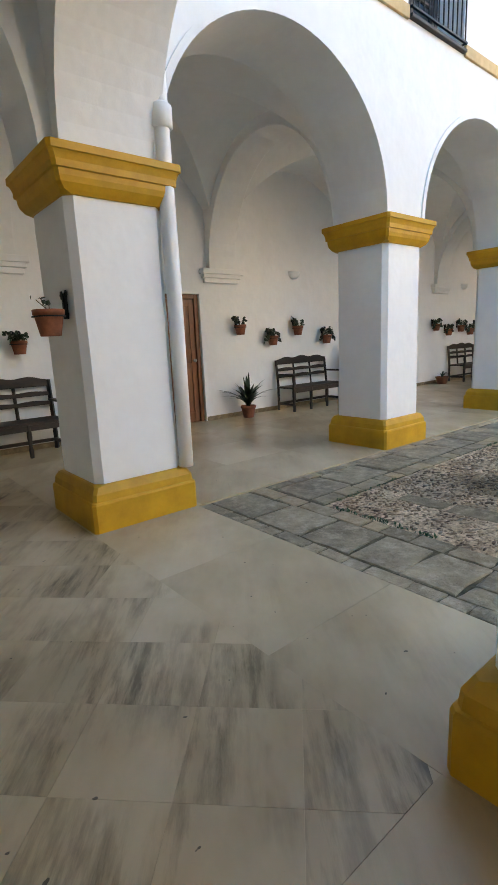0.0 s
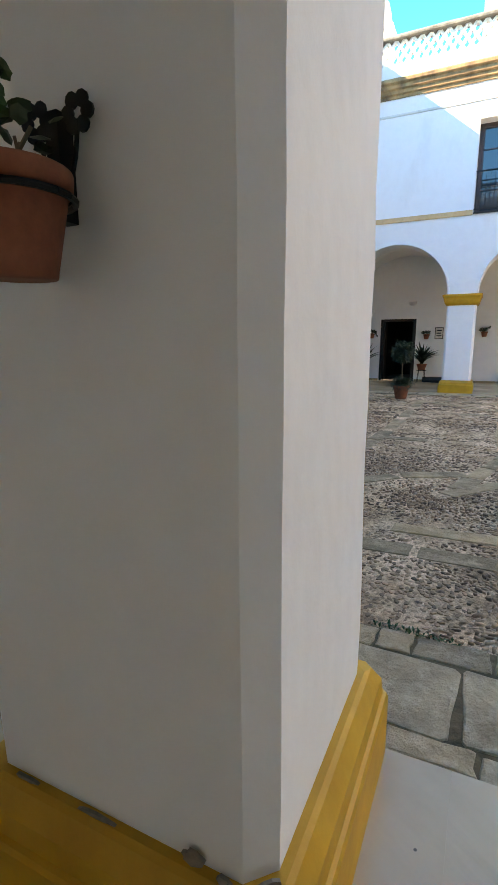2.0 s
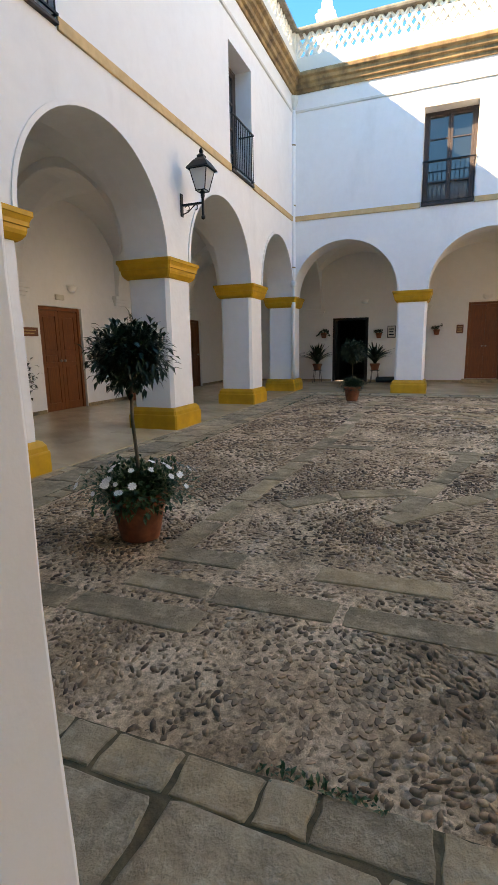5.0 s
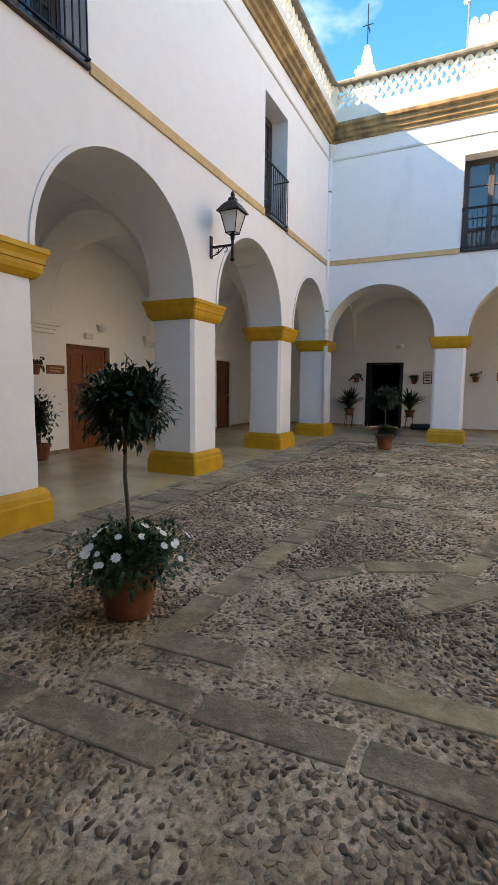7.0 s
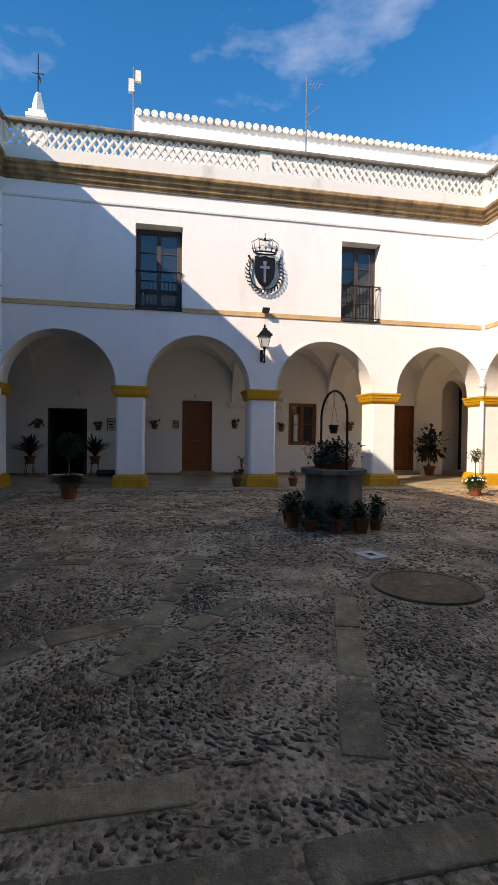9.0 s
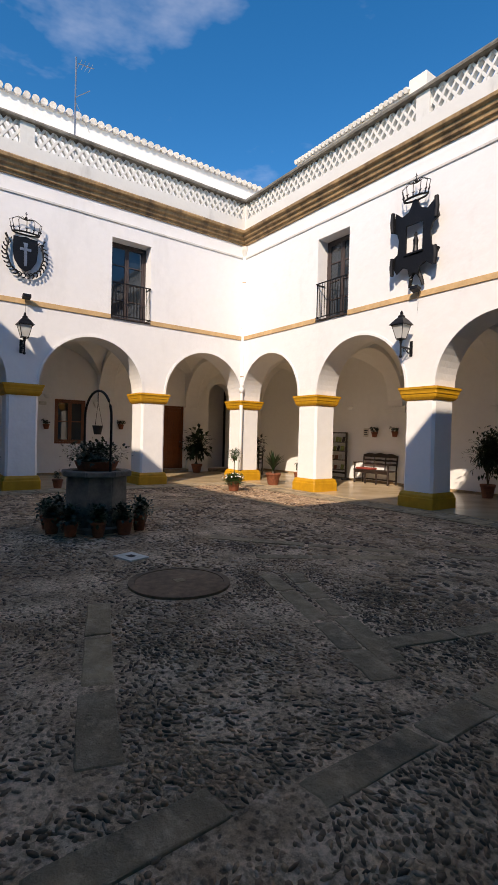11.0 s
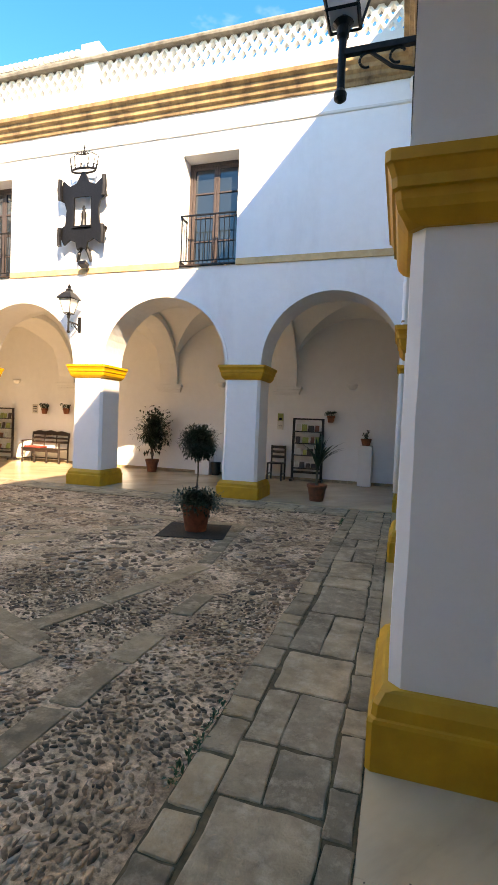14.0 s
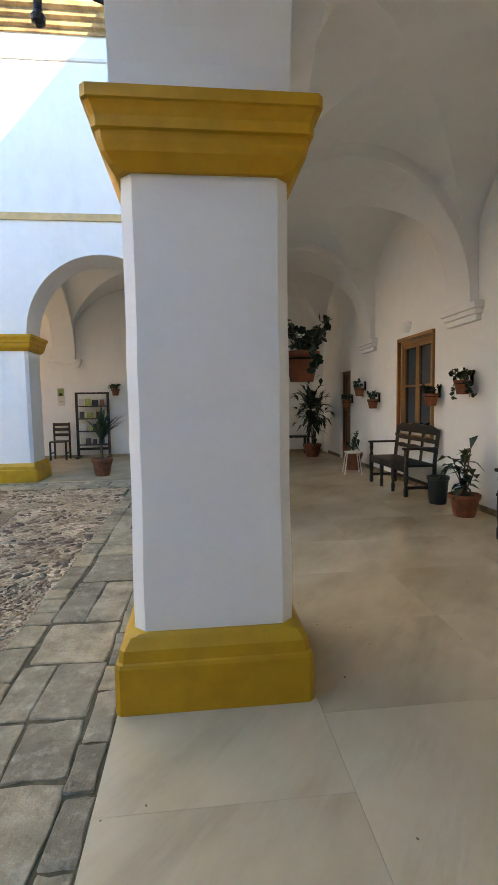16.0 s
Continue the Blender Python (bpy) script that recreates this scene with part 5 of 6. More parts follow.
# ---- furniture ----
def bench(m, label, length=1.36, group="dark wooden benches"):
    t = empty("bench", label, "bench", group, m)
    hl, dp = length / 2, 0.5
    part("seat", boxes((-hl, hl, -dp, -0.06, 0.40, 0.43), bev=0.006), DARKWOOD, t)
    part("apron", boxes((-hl + 0.04, hl - 0.04, -dp + 0.01, -dp + 0.03, 0.33, 0.40)), DARKWOOD, t)
    for s in (-1, 1):
        x = s * (hl - 0.03)
        leg = lathe([(0.026, 0), (0.03, 0.03), (0.03, 0.1), (0.02, 0.13), (0.03, 0.2), (0.032, 0.3), (0.03, 0.45), (0.02, 0.48), (0.03, 0.56), (0.026, 0.63)], 10)
        bmesh.ops.translate(leg, verts=leg.verts, vec=(x, -dp + 0.03, 0))
        part("leg", leg, DARKWOOD, t)
        part("back_post", tube(bmesh.new(), [(x, -0.07, 0), (x, -0.07, 0.45), (x, -0.02, 0.9)], 0.03, 4), DARKWOOD, t)
        part("armrest", boxes((x - 0.035, x + 0.035, -dp - 0.02, -0.04, 0.63, 0.66), bev=0.008), DARKWOOD, t)
        part("side_stretcher", boxes((x - 0.015, x + 0.015, -dp + 0.03, -0.07, 0.1, 0.14)), DARKWOOD, t)
    part("front_stretcher", boxes((-hl + 0.03, hl - 0.03, -0.085, -0.055, 0.1, 0.14)), DARKWOOD, t)
    for k in range(1, 3):
        x = -hl + 0.03 + k * (length - 0.06) / 3
        part("upright", tube(bmesh.new(), [(x, -0.065, 0.43), (x, -0.025, 0.82)], 0.022, 4), DARKWOOD, t)
        lg = lathe([(0.024, 0), (0.028, 0.1), (0.02, 0.14), (0.03, 0.25), (0.028, 0.4)], 10)
        bmesh.ops.translate(lg, verts=lg.verts, vec=(x, -dp + 0.03, 0))
        part("leg", lg, DARKWOOD, t)
    for zc, hgt, wave in ((0.82, 0.085, 0.03), (0.70, 0.05, 0.014), (0.58, 0.05, 0.014)):
        bm = bmesh.new()
        rows = []
        for k in range(25):
            f = k / 24
            x = -hl + 0.05 + f * (length - 0.1)
            up = wave * (0.5 - 0.5 * math.cos(f * 3 * 2 * math.pi)) + (0.03 * math.sin(f * math.pi) if wave > 0.02 else 0)
            y = -0.02 - 0.05 * (0.9 - zc) / 0.45
            rows.append([bm.verts.new(p) for p in ((x, y - 0.012, zc), (x, y + 0.012, zc), (x, y + 0.012, zc + hgt + up), (x, y - 0.012, zc + hgt + up))])
        for a, b in zip(rows, rows[1:]):
            for j in range(4):
                bm.faces.new((a[j], a[(j + 1) % 4], b[(j + 1) % 4], b[j]))
        bm.faces.new(rows[0])
        bm.faces.new(rows[-1][::-1])
        part("back_slat", bm, DARKWOOD, t)
    return t


b0 = bench(facing("north", 4.72, DEPTH["north"] - 0.03, 0), "dark carved wooden bench with armrests against the white wall")
for SIDE, u in (("north", 10.8), ("north", -0.62), ("west", 10.78), ("west", 7.43), ("south", 10.05)):
    copy_thing(b0, facing(SIDE, u, DEPTH[SIDE] - 0.03, 0))
cush = empty("seat_cushion", "red patterned cushion on the dark bench", "cushion", at=facing("south", 10.2, DEPTH["south"] - 0.3, 0.431))
part("pad", boxes((-0.5, 0.1, -0.17, 0.17, 0, 0.06), bev=0.025), RED, cush)


def chair(m, label):
    t = empty("chair", label, "chair", "dark wooden chairs", m)
    part("seat", boxes((-0.2, 0.2, -0.42, 0.0, 0.42, 0.45), bev=0.006), DARKWOOD, t)
    for s in (-1, 1):
        part("leg", boxes((s * 0.18 - 0.02, s * 0.18 + 0.02, -0.42, -0.38, 0, 0.42), bev=0.004), DARKWOOD, t)
        part("back_post", boxes((s * 0.18 - 0.02, s * 0.18 + 0.02, -0.04, 0.0, 0, 0.88), bev=0.004), DARKWOOD, t)
        part("stretcher", boxes((s * 0.18 - 0.012, s * 0.18 + 0.012, -0.38, -0.04, 0.15, 0.18)), DARKWOOD, t)
    for z in (0.55, 0.68, 0.80):
        part("back_slat", boxes((-0.16, 0.16, -0.03, -0.01, z, z + 0.07), bev=0.006), DARKWOOD, t)
    return t


c0 = chair(facing("south", 2.92, DEPTH["south"] - 0.1, 0), "dark wooden chair with slatted back by the shelf")
copy_thing(c0, pose(13.95, -14.5, 0, 0, 0, 120))


def shelf(m, label, w=0.76, h=1.6, seed=1):
    rng = random.Random(seed)
    t = empty("display_shelf", label, "shelf", "open display shelves", m)
    hw = w / 2
    for s in (-1, 1):
        part("upright", boxes((s * hw - 0.03, s * hw + 0.03, -0.2, -0.16, 0.05, h)), DARKWOOD, t)
        part("foot", boxes((s * hw - 0.035, s * hw + 0.035, -0.36, -0.02, 0, 0.06), bev=0.006), DARKWOOD, t)
    part("top_rail", boxes((-hw + 0.03, hw - 0.03, -0.195, -0.165, h - 0.04, h)), DARKWOOD, t)
    part("low_rail", boxes((-hw + 0.03, hw - 0.03, -0.195, -0.165, 0.2, 0.26)), DARKWOOD, t)
    for z in (0.32, 0.65, 0.95, 1.25):
        part("shelf_board", boxes((-hw + 0.03, hw - 0.03, -0.3, -0.08, z, z + 0.025), bev=0.004), DARKWOOD, t)
        x = -hw + 0.06
        while x < hw - 0.16:
            bw = rng.uniform(0.09, 0.16)
            bk = empty("booklet", "small printed booklet leaning on the shelf", "booklet", "booklets on the shelves")
            bk.matrix_world = m @ pose(x, -0.2, z + 0.025, -12)
            part("cover", boxes((0, bw, -0.006, 0.006, 0, rng.uniform(0.12, 0.18))), rng.choice((PAPER, PAPER, SIGN, OLDWOOD, GREENPAPER)), bk)
            x += bw + rng.uniform(0.01, 0.06)
    return t


shelf(facing("south", 2.16, DEPTH["south"], 0), "black open display shelf with booklets", 0.74, 1.6, 1)
shelf(facing("south", 11.75, DEPTH["south"], 0), "black open display shelf with booklets in sunlight", 0.76, 1.6, 2)


def bin_(x, y):
    t = empty("waste_bin", "small black plastic waste bin by the wall", "bin", "black bins", pose(x, y, 0))
    part("body", lathe([(0.1, 0), (0.105, 0.01), (0.125, 0.3), (0.13, 0.31), (0.13, 0.33), (0.115, 0.33), (0.095, 0.02)], 20), PLASTIC, t)
    part("liner", lathe([(0.128, 0.3), (0.138, 0.31), (0.136, 0.345), (0.11, 0.335)], 20, False), PLASTIC, t, "black bag folded over the rim")


bin_(4.6, -16.05)
bin_(-3.34, -9.68)
for u, w, h in ((4.95, 0.2, 0.78), (0.72, 0.16, 0.98)):
    t = empty("pedestal", "plain white rectangular pedestal against the wall", "pedestal", "white pedestals", facing("south", u, DEPTH["south"] - 0.01, 0))
    part("block", boxes((-w, w, -0.36, 0, 0, h), bev=0.008), WHITE, t)
rp = rubber_plant(0.72, -16.1, 45, "dark leafy plant in a pot on a white pedestal", 0.4, 0.13, 0.17, 60, 0.09, 0.16)
rp.location.z = 0.98
t = empty("stool", "small pale folding stool with thin legs", "stool", at=pose(-3.1, -12.35, 0, 0, 0, 80))
part("seat", boxes((-0.15, 0.15, -0.13, 0.13, 0.37, 0.395), bev=0.01), ROOFTILE, t)
for sx in (-1, 1):
    for sy in (-1, 1):
        part("leg", tube(bmesh.new(), [(sx * 0.17, sy * 0.15, 0), (sx * 0.11, sy * 0.1, 0.37)], 0.01), ROOFTILE, t)
t = empty("low_table", "low dark wooden table at the gallery's end", "table", at=pose(-2.6, -15.8, 0))
part("top", boxes((-0.5, 0.5, -0.22, 0.22, 0.42, 0.46), bev=0.006), DARKWOOD, t)
for sx in (-1, 1):
    for sy in (-1, 1):
        part("leg", boxes((sx * 0.45 - 0.03, sx * 0.45 + 0.03, sy * 0.18 - 0.03, sy * 0.18 + 0.03, 0, 0.42)), DARKWOOD, t)
bm = bmesh.new()
side_box(bm, "east", 12.72, 13.6, DEPTH["east"] - 0.22, DEPTH["east"] - 0.003, 0, 0.72, 0.02)
structure(link("low_wall", bm, WHITE), "low white plastered wall stub beside the arched doorway", "wall")
sofa = empty("rolled_mat", "long low dark rolled mat on the gallery floor", "mat", at=pose(15.9, -2.35, 0))
bm = lathe([(0.02, -0.62), (0.09, -0.6), (0.1, 0), (0.09, 0.6), (0.02, 0.62)], 12)
bmesh.ops.transform(bm, matrix=pose(0, 0, 0.1, 90), verts=bm.verts)
part("roll", bm, PLASTIC, sofa)


# ---- lamps, signs and fittings ----
def sconce(side, u, z=2.42):
    t = empty("wall_light", "white half-bowl plaster wall light", "wall light", "half-bowl wall lights", facing(side, u, DEPTH[side], z))
    bm = bmesh.new()
    rings = []
    for r, zz in ((0.02, -0.09), (0.07, -0.075), (0.11, -0.04), (0.13, 0.02), (0.135, 0.05), (0.12, 0.05), (0.1, 0.0)):
        rings.append([bm.verts.new((r * math.cos(a), -r * 0.85 * math.sin(a), zz)) for a in [math.pi * k / 14 for k in range(15)]])
    for a, b in zip(rings, rings[1:]):
        for k in range(14):
            bm.faces.new((a[k], a[k + 1], b[k + 1], b[k]))
    part("bowl", bm, WHITE, t, smooth=True)


for SIDE, u, z in (("north", 4.62, 2.42), ("north", 7.95, 2.45), ("north", 10.9, 2.42), ("north", 1.1, 2.42), ("east", 1.25, 2.6), ("east", 4.88, 2.58), ("east", 7.75, 2.52), ("south", 1.13, 2.44), ("south", 4.6, 2.44), ("south", 8.1, 2.44), ("south", 11.4, 2.44), ("west", 11.25, 2.42), ("west", 7.6, 2.42)):
    sconce(SIDE, u, z)


def lantern(side, u, z):
    t = empty("wall_lantern", "black iron wall lantern with frosted panes on a scrolled bracket", "lantern", "courtyard lanterns", facing(side, u, -WALL, z))
    ex = -0.36
    part("wall_plate", boxes((-0.035, 0.035, -0.02, 0.0, -0.16, 0.16), bev=0.005), IRON, t)
    arm = bmesh.new()
    box(arm, -0.014, 0.014, ex, -0.015, -0.014, 0.014)
    for k in range(2):
        cy = -0.1 - 0.14 * k
        tube(arm, [(0, cy + 0.035 * math.cos(a) , -0.05 + 0.035 * math.sin(a)) for a in [0.5 + 0.35 * j for j in range(14)]], 0.007, 5)
    tube(arm, [(0, -0.02, -0.13), (0, -0.12, -0.10), (0, -0.22, -0.02)], 0.009, 5)
    part("bracket", arm, IRON, t)
    post = lathe([(0.012, -0.23), (0.03, -0.215), (0.032, -0.19), (0.02, -0.17), (0.02, 0.06), (0.03, 0.08), (0.03, 0.12), (0.05, 0.14), (0.02, 0.17)], 12)
    bmesh.ops.translate(post, verts=post.verts, vec=(0, ex, 0))
    part("post", post, IRON, t)
    for sx, sy in ((-1, -1), (1, -1), (1, 1), (-1, 1)):
        part("cage_bar", tube(bmesh.new(), [(sx * 0.07, ex + sy * 0.07, 0.16), (sx * 0.135, ex + sy * 0.135, 0.44)], 0.008, 4), IRON, t)
    for hh, zz in ((0.075, 0.16), (0.14, 0.44)):
        for k in range(4):
            c = [(-hh, -hh), (hh, -hh), (hh, hh), (-hh, hh)]
            a, b = c[k], c[(k + 1) % 4]
            part("cage_bar", tube(bmesh.new(), [(a[0], ex + a[1], zz), (b[0], ex + b[1], zz)], 0.009, 4), IRON, t)
    for k in range(4):
        gp = bmesh.new()
        v = []
        for hh, zz in ((0.066, 0.165), (0.13, 0.435)):
            c = [(-hh, -hh), (hh, -hh), (hh, hh), (-hh, hh)]
            v.append([(p[0], ex + p[1], zz) for p in (c[k], c[(k + 1) % 4])])
        gp.faces.new([gp.verts.new(p) for p in (v[0][0], v[0][1], v[1][1], v[1][0])])
        part("pane", gp, OPAL, t, "frosted pane")
    roof = bmesh.new()
    rings = []
    for hh, zz in ((0.175, 0.44), (0.165, 0.46), (0.10, 0.55), (0.05, 0.60), (0.05, 0.63), (0.02, 0.66), (0.025, 0.69), (0.004, 0.74)):
        rings.append([roof.verts.new((sx * hh, ex + sy * hh, zz)) for sx, sy in ((-1, -1), (1, -1), (1, 1), (-1, 1))])
    for a, b in zip(rings, rings[1:]):
        for k in range(4):
            roof.faces.new((a[k], a[(k + 1) % 4], b[(k + 1) % 4], b[k]))
    roof.faces.new(rings[0])
    part("roof", roof, IRON, t)


for SIDE, u, z in (("north", 6.5, 3.3), ("east", 6.2, 3.35), ("south", 6.38, 3.3), ("west", 6.3, 3.2)):
    lantern(SIDE, u, z)


def plate(bm, outline, y0, y1):
    a = [bm.verts.new((x, y0, z)) for x, z in outline]
    b = [bm.verts.new((x, y1, z)) for x, z in outline]
    n = len(outline)
    bm.faces.new(a[::-1])
    bm.faces.new(b)
    for k in range(n):
        bm.faces.new((a[k], a[(k + 1) % n], b[(k + 1) % n], b[k]))


def crown_part(t, z, w, y):
    bm = bmesh.new()
    tube(bm, [(w * math.cos(a), y + 0.35 * w * math.sin(a), z + 0.02) for a in [2 * math.pi * k / 24 for k in range(25)]], 0.02, 6)
    for k in range(7):
        a = math.pi * k / 6
        x, yy = -w * math.cos(a), y - 0.35 * w * math.sin(a)
        tube(bm, [(x, yy, z), (x * 1.12, yy, z + 0.09), (x * 1.16, yy, z + 0.15)], 0.018, 5, 0.006)
        for s in (-1, 1):
            tube(bm, [(x * 1.12, yy, z + 0.09), (x * 1.12 + s * 0.035, yy, z + 0.12)], 0.012, 5, 0.005)
        tube(bm, [(x * 1.1, yy, z + 0.1), (x * 1.25, yy, z + 0.27), (x * 0.7, yy * 0.9 + y * 0.1, z + 0.36), (0, y, z + 0.32)], 0.008, 5)
    tube(bm, [(0, y, z + 0.32), (0, y, z + 0.52)], 0.008, 5)
    tube(bm, [(-0.03, y, z + 0.47), (0.03, y, z + 0.47)], 0.007, 5)
    ball = lathe([(0.004, z + 0.33), (0.03, z + 0.35), (0.035, z + 0.37), (0.03, z + 0.39), (0.004, z + 0.41)], 10)
    bmesh.ops.translate(ball, verts=ball.verts, vec=(0, y, 0))
    me = bpy.data.meshes.new("tmp")
    ball.to_mesh(me)
    ball.free()
    bm.from_mesh(me)
    bpy.data.meshes.remove(me)
    part("crown", bm, IRON, t, "openwork iron crown")


# east emblem: a shield in a scrolled frame
t = empty("wall_emblem", "black wrought-iron crowned shield emblem on the white wall", "emblem", at=facing("east", 6.24, -WALL, 4.95))
bm = bmesh.new()
plate(bm, [(-0.26, 0.9), (-0.27, 0.6), (-0.24, 0.38), (-0.13, 0.2), (0, 0.12), (0.13, 0.2), (0.24, 0.38), (0.27, 0.6), (0.26, 0.9), (0.1, 0.9), (0, 0.93), (-0.1, 0.9)], -0.1, -0.08)
part("shield", bm, IRON, t)
bm = bmesh.new()
plate(bm, [(-0.03, 0.25), (0.03, 0.25), (0.03, 0.6), (0.12, 0.6), (0.12, 0.66), (0.03, 0.66), (0.05, 0.78), (-0.05, 0.78), (-0.03, 0.66), (-0.12, 0.66), (-0.12, 0.6), (-0.03, 0.6)], -0.115, -0.104)
part("cross", bm, GREYMETAL, t, "pale metal cross on the shield")
bm = bmesh.new()
for k in range(22):
    a = math.radians(-215 + k * 250 / 21)
    cx, cz = 0.43 * math.cos(a), 0.5 + 0.46 * math.sin(a)
    tube(bm, [(cx + 0.07 * math.cos(a + b) * (1 - b / 8), -0.09, cz + 0.07 * math.sin(a + b) * (1 - b / 8)) for b in [0.6 * j for j in range(10)]], 0.018, 5, 0.009)
for s in (-1, 1):
    tube(bm, [(s * 0.42, -0.07, 0.92), (s * 0.36, -0.08, 0.8), (s * 0.4, -0.08, 0.5), (s * 0.3, -0.08, 0.2), (s * 0.08, -0.08, 0.02)], 0.028, 6, 0.014)
part("scrollwork", bm, IRON, t)
bm = bmesh.new()
for x, z in ((-0.3, 0.85), (0.3, 0.85), (0, 0.1)):
    tube(bm, [(x, -0.09, z), (x, 0.0, z)], 0.012, 6)
part("fixing", bm, IRON, t)
crown_part(t, 0.98, 0.28, -0.1)

# south emblem: a cut cartouche with a niche
t = empty("wall_emblem", "black iron crowned cartouche with open niche on the white wall", "emblem", at=facing("south", 6.25, -WALL, 4.62))
outer = [(0.1, 0.14), (0.14, 0.3), (0.28, 0.36), (0.42, 0.26), (0.58, 0.56), (0.4, 0.66), (0.37, 0.95), (0.42, 1.1), (0.56, 1.18), (0.46, 1.55), (0.3, 1.42), (0.14, 1.48), (0.05, 1.66)]
y0, y1 = -0.2, -0.16
inner = [(0.2, 0.62), (0.24, 0.9), (0.22, 1.2)]
for s in (-1, 1):
    bm = bmesh.new()
    ol = [(s * x, z) for x, z in [(0.0, 0.2)] + outer + [(0.0, 1.7)]] + [(0, 1.2), (s * 0.2, 1.2), (s * 0.2, 0.62), (0, 0.62)]
    plate(bm, ol, y0, y1)
    part("cartouche_half", bm, IRON, t)
    for x, z, h in ((0.51, 1.36, 0.2), (0.5, 0.42, 0.18)):
        part("scroll", tube(bmesh.new(), [(s * x, y0 - 0.03, z - h), (s * (x + 0.02), y0 - 0.03, z), (s * x, y0 - 0.03, z + h)], 0.045, 8), IRON, t)
    part("scroll", tube(bmesh.new(), [(s * 0.03, -0.1, 0.25), (s * 0.12, -0.1, 0.1), (s * 0.16, -0.08, -0.06)], 0.05, 6, 0.03), IRON, t)
bm = bmesh.new()
box(bm, -0.3, 0.3, -0.155, -0.15, 1.21, 1.24)
box(bm, -0.22, 0.22, -0.24, -0.05, 0.58, 0.615)
for x, z in ((-0.3, 1.35), (0.3, 1.35), (0, 0.4)):
    tube(bm, [(x, -0.16, z), (x, 0.0, z)], 0.014, 6)
part("fixing", bm, IRON, t)
crown_part(t, 1.7, 0.27, -0.18)
st = lathe([(0.05, 0), (0.06, 0.02), (0.045, 0.15), (0.055, 0.26), (0.03, 0.33), (0.035, 0.38), (0.01, 0.43)], 10)
statue = tagged(link("statuette", st, IRON, None), "small dark iron figure in the emblem's niche", "statuette")
statue.matrix_world = facing("south", 6.25, -WALL - 0.14, 4.62 + 0.616)

for SIDE, u in (("east", 6.27), ("south", 6.22)):
    t = empty("floodlight", "small black floodlight on the string course", "floodlight", "small floodlights", facing(SIDE, u, -WALL - 0.03, 4.46))
    part("arm", boxes((-0.012, 0.012, -0.1, 0.0, 0.0, 0.02)), IRON, t)
    bm = boxes((-0.09, 0.09, -0.2, -0.06, -0.02, 0.06), bev=0.008)
    bmesh.ops.rotate(bm, verts=bm.verts, cent=(0, -0.1, 0), matrix=Matrix.Rotation(radians(-20), 3, "X"))
    part("housing", bm, IRON, t)
    part("cable", tube(bmesh.new(), [(0, -0.005, 0.0), (0.004, -0.02, -0.15), (0, -0.02, -0.4)], 0.004), PLASTIC, t)


def downpipe(x, y, label, z0=0.33):
    t = empty("downpipe", label, "downpipe", "corner downpipes", pose(x, y, 0))
    pts = [(0, 0, z0), (0.004, -0.003, 1.5), (0, 0, 2.6), (-0.004, 0.003, 4.6), (0, 0, 6.9)]
    part("pipe", tube(bmesh.new(), pts, 0.056, 12), WHITE, t, "white painted pipe", True)
    part("collar", lathe([(0.055, 2.72), (0.078, 2.725), (0.08, 2.86), (0.058, 2.88)], 14), WHITE, t, "white pipe collar", True)
    part("hopper", lathe([(0.05, 6.85), (0.06, 6.95), (0.1, 7.05), (0.12, 7.1), (0.12, 7.2), (0.08, 7.22)], 12), PARAPET, t)
    for z in (3.2, 4.7, 6.1):
        part("clip", lathe([(0.052, z), (0.058, z + 0.005), (0.058, z + 0.035), (0.052, z + 0.04)], 12), CORNICE, t)


downpipe(-0.048, 0.048, "white painted downpipe in the courtyard corner")
downpipe(12.464, 0.048, "stained white downpipe in the courtyard corner")
downpipe(12.464, -12.521, "white downpipe with hopper in the courtyard corner")
downpipe(-0.048, -12.521, "white painted downpipe in the courtyard corner")


def sign(name, side, u, z, w, h, mat, label, category, lines=0):
    t = empty(name, label, category, at=facing(side, u, DEPTH[side], z))
    part("board", boxes((-w / 2, w / 2, -0.018, -0.001, -h / 2, h / 2), bev=0.003), mat, t)
    for k in range(lines):
        zz = h / 2 - (k + 1) * h / (lines + 1)
        part("text_bar", boxes((-w * 0.36, w * (0.36 - 0.1 * (k % 2)), -0.0205, -0.0185, zz - h * 0.05, zz + h * 0.05)), DARK if mat is PAPER else OCHRE, t)
    return t


sign("door_sign", "north", 6.72, 1.56, 0.42, 0.16, SIGN, "brown wooden sign beside the double door", "sign", 2)
sign("wall_plaque", "east", 4.17, 1.64, 0.2, 0.26, SIGN, "dark brown plaque beside a wooden door", "sign", 3)
pf = sign("picture_frame", "east", 2.14, 1.61, 0.22, 0.34, PAPER, "framed pale notice on the white wall", "frame", 3)
part("frame_edge", boxes((-0.13, -0.11, -0.026, -0.001, -0.19, 0.19), (0.11, 0.13, -0.026, -0.001, -0.19, 0.19), (-0.11, 0.11, -0.026, -0.001, 0.17, 0.19), (-0.11, 0.11, -0.026, -0.001, -0.19, -0.17)), DARKWOOD, pf)
sign("wall_notice", "south", 10.69, 1.6, 0.2, 0.28, PAPER, "small pale framed notice", "notice", 3)
ps = sign("poster", "south", 2.93, 1.5, 0.16, 0.42, PAPER, "narrow poster with green top on the wall", "poster", 0)
part("green_panel", boxes((-0.075, 0.075, -0.022, -0.0185, 0.02, 0.205)), GREENPAPER, ps)
part("emblem_patch", boxes((-0.04, 0.04, -0.024, -0.0222, 0.03, 0.09)), DARK, ps)
part("text_bar", boxes((-0.05, 0.05, -0.022, -0.0185, -0.12, -0.11)), DARK, ps)
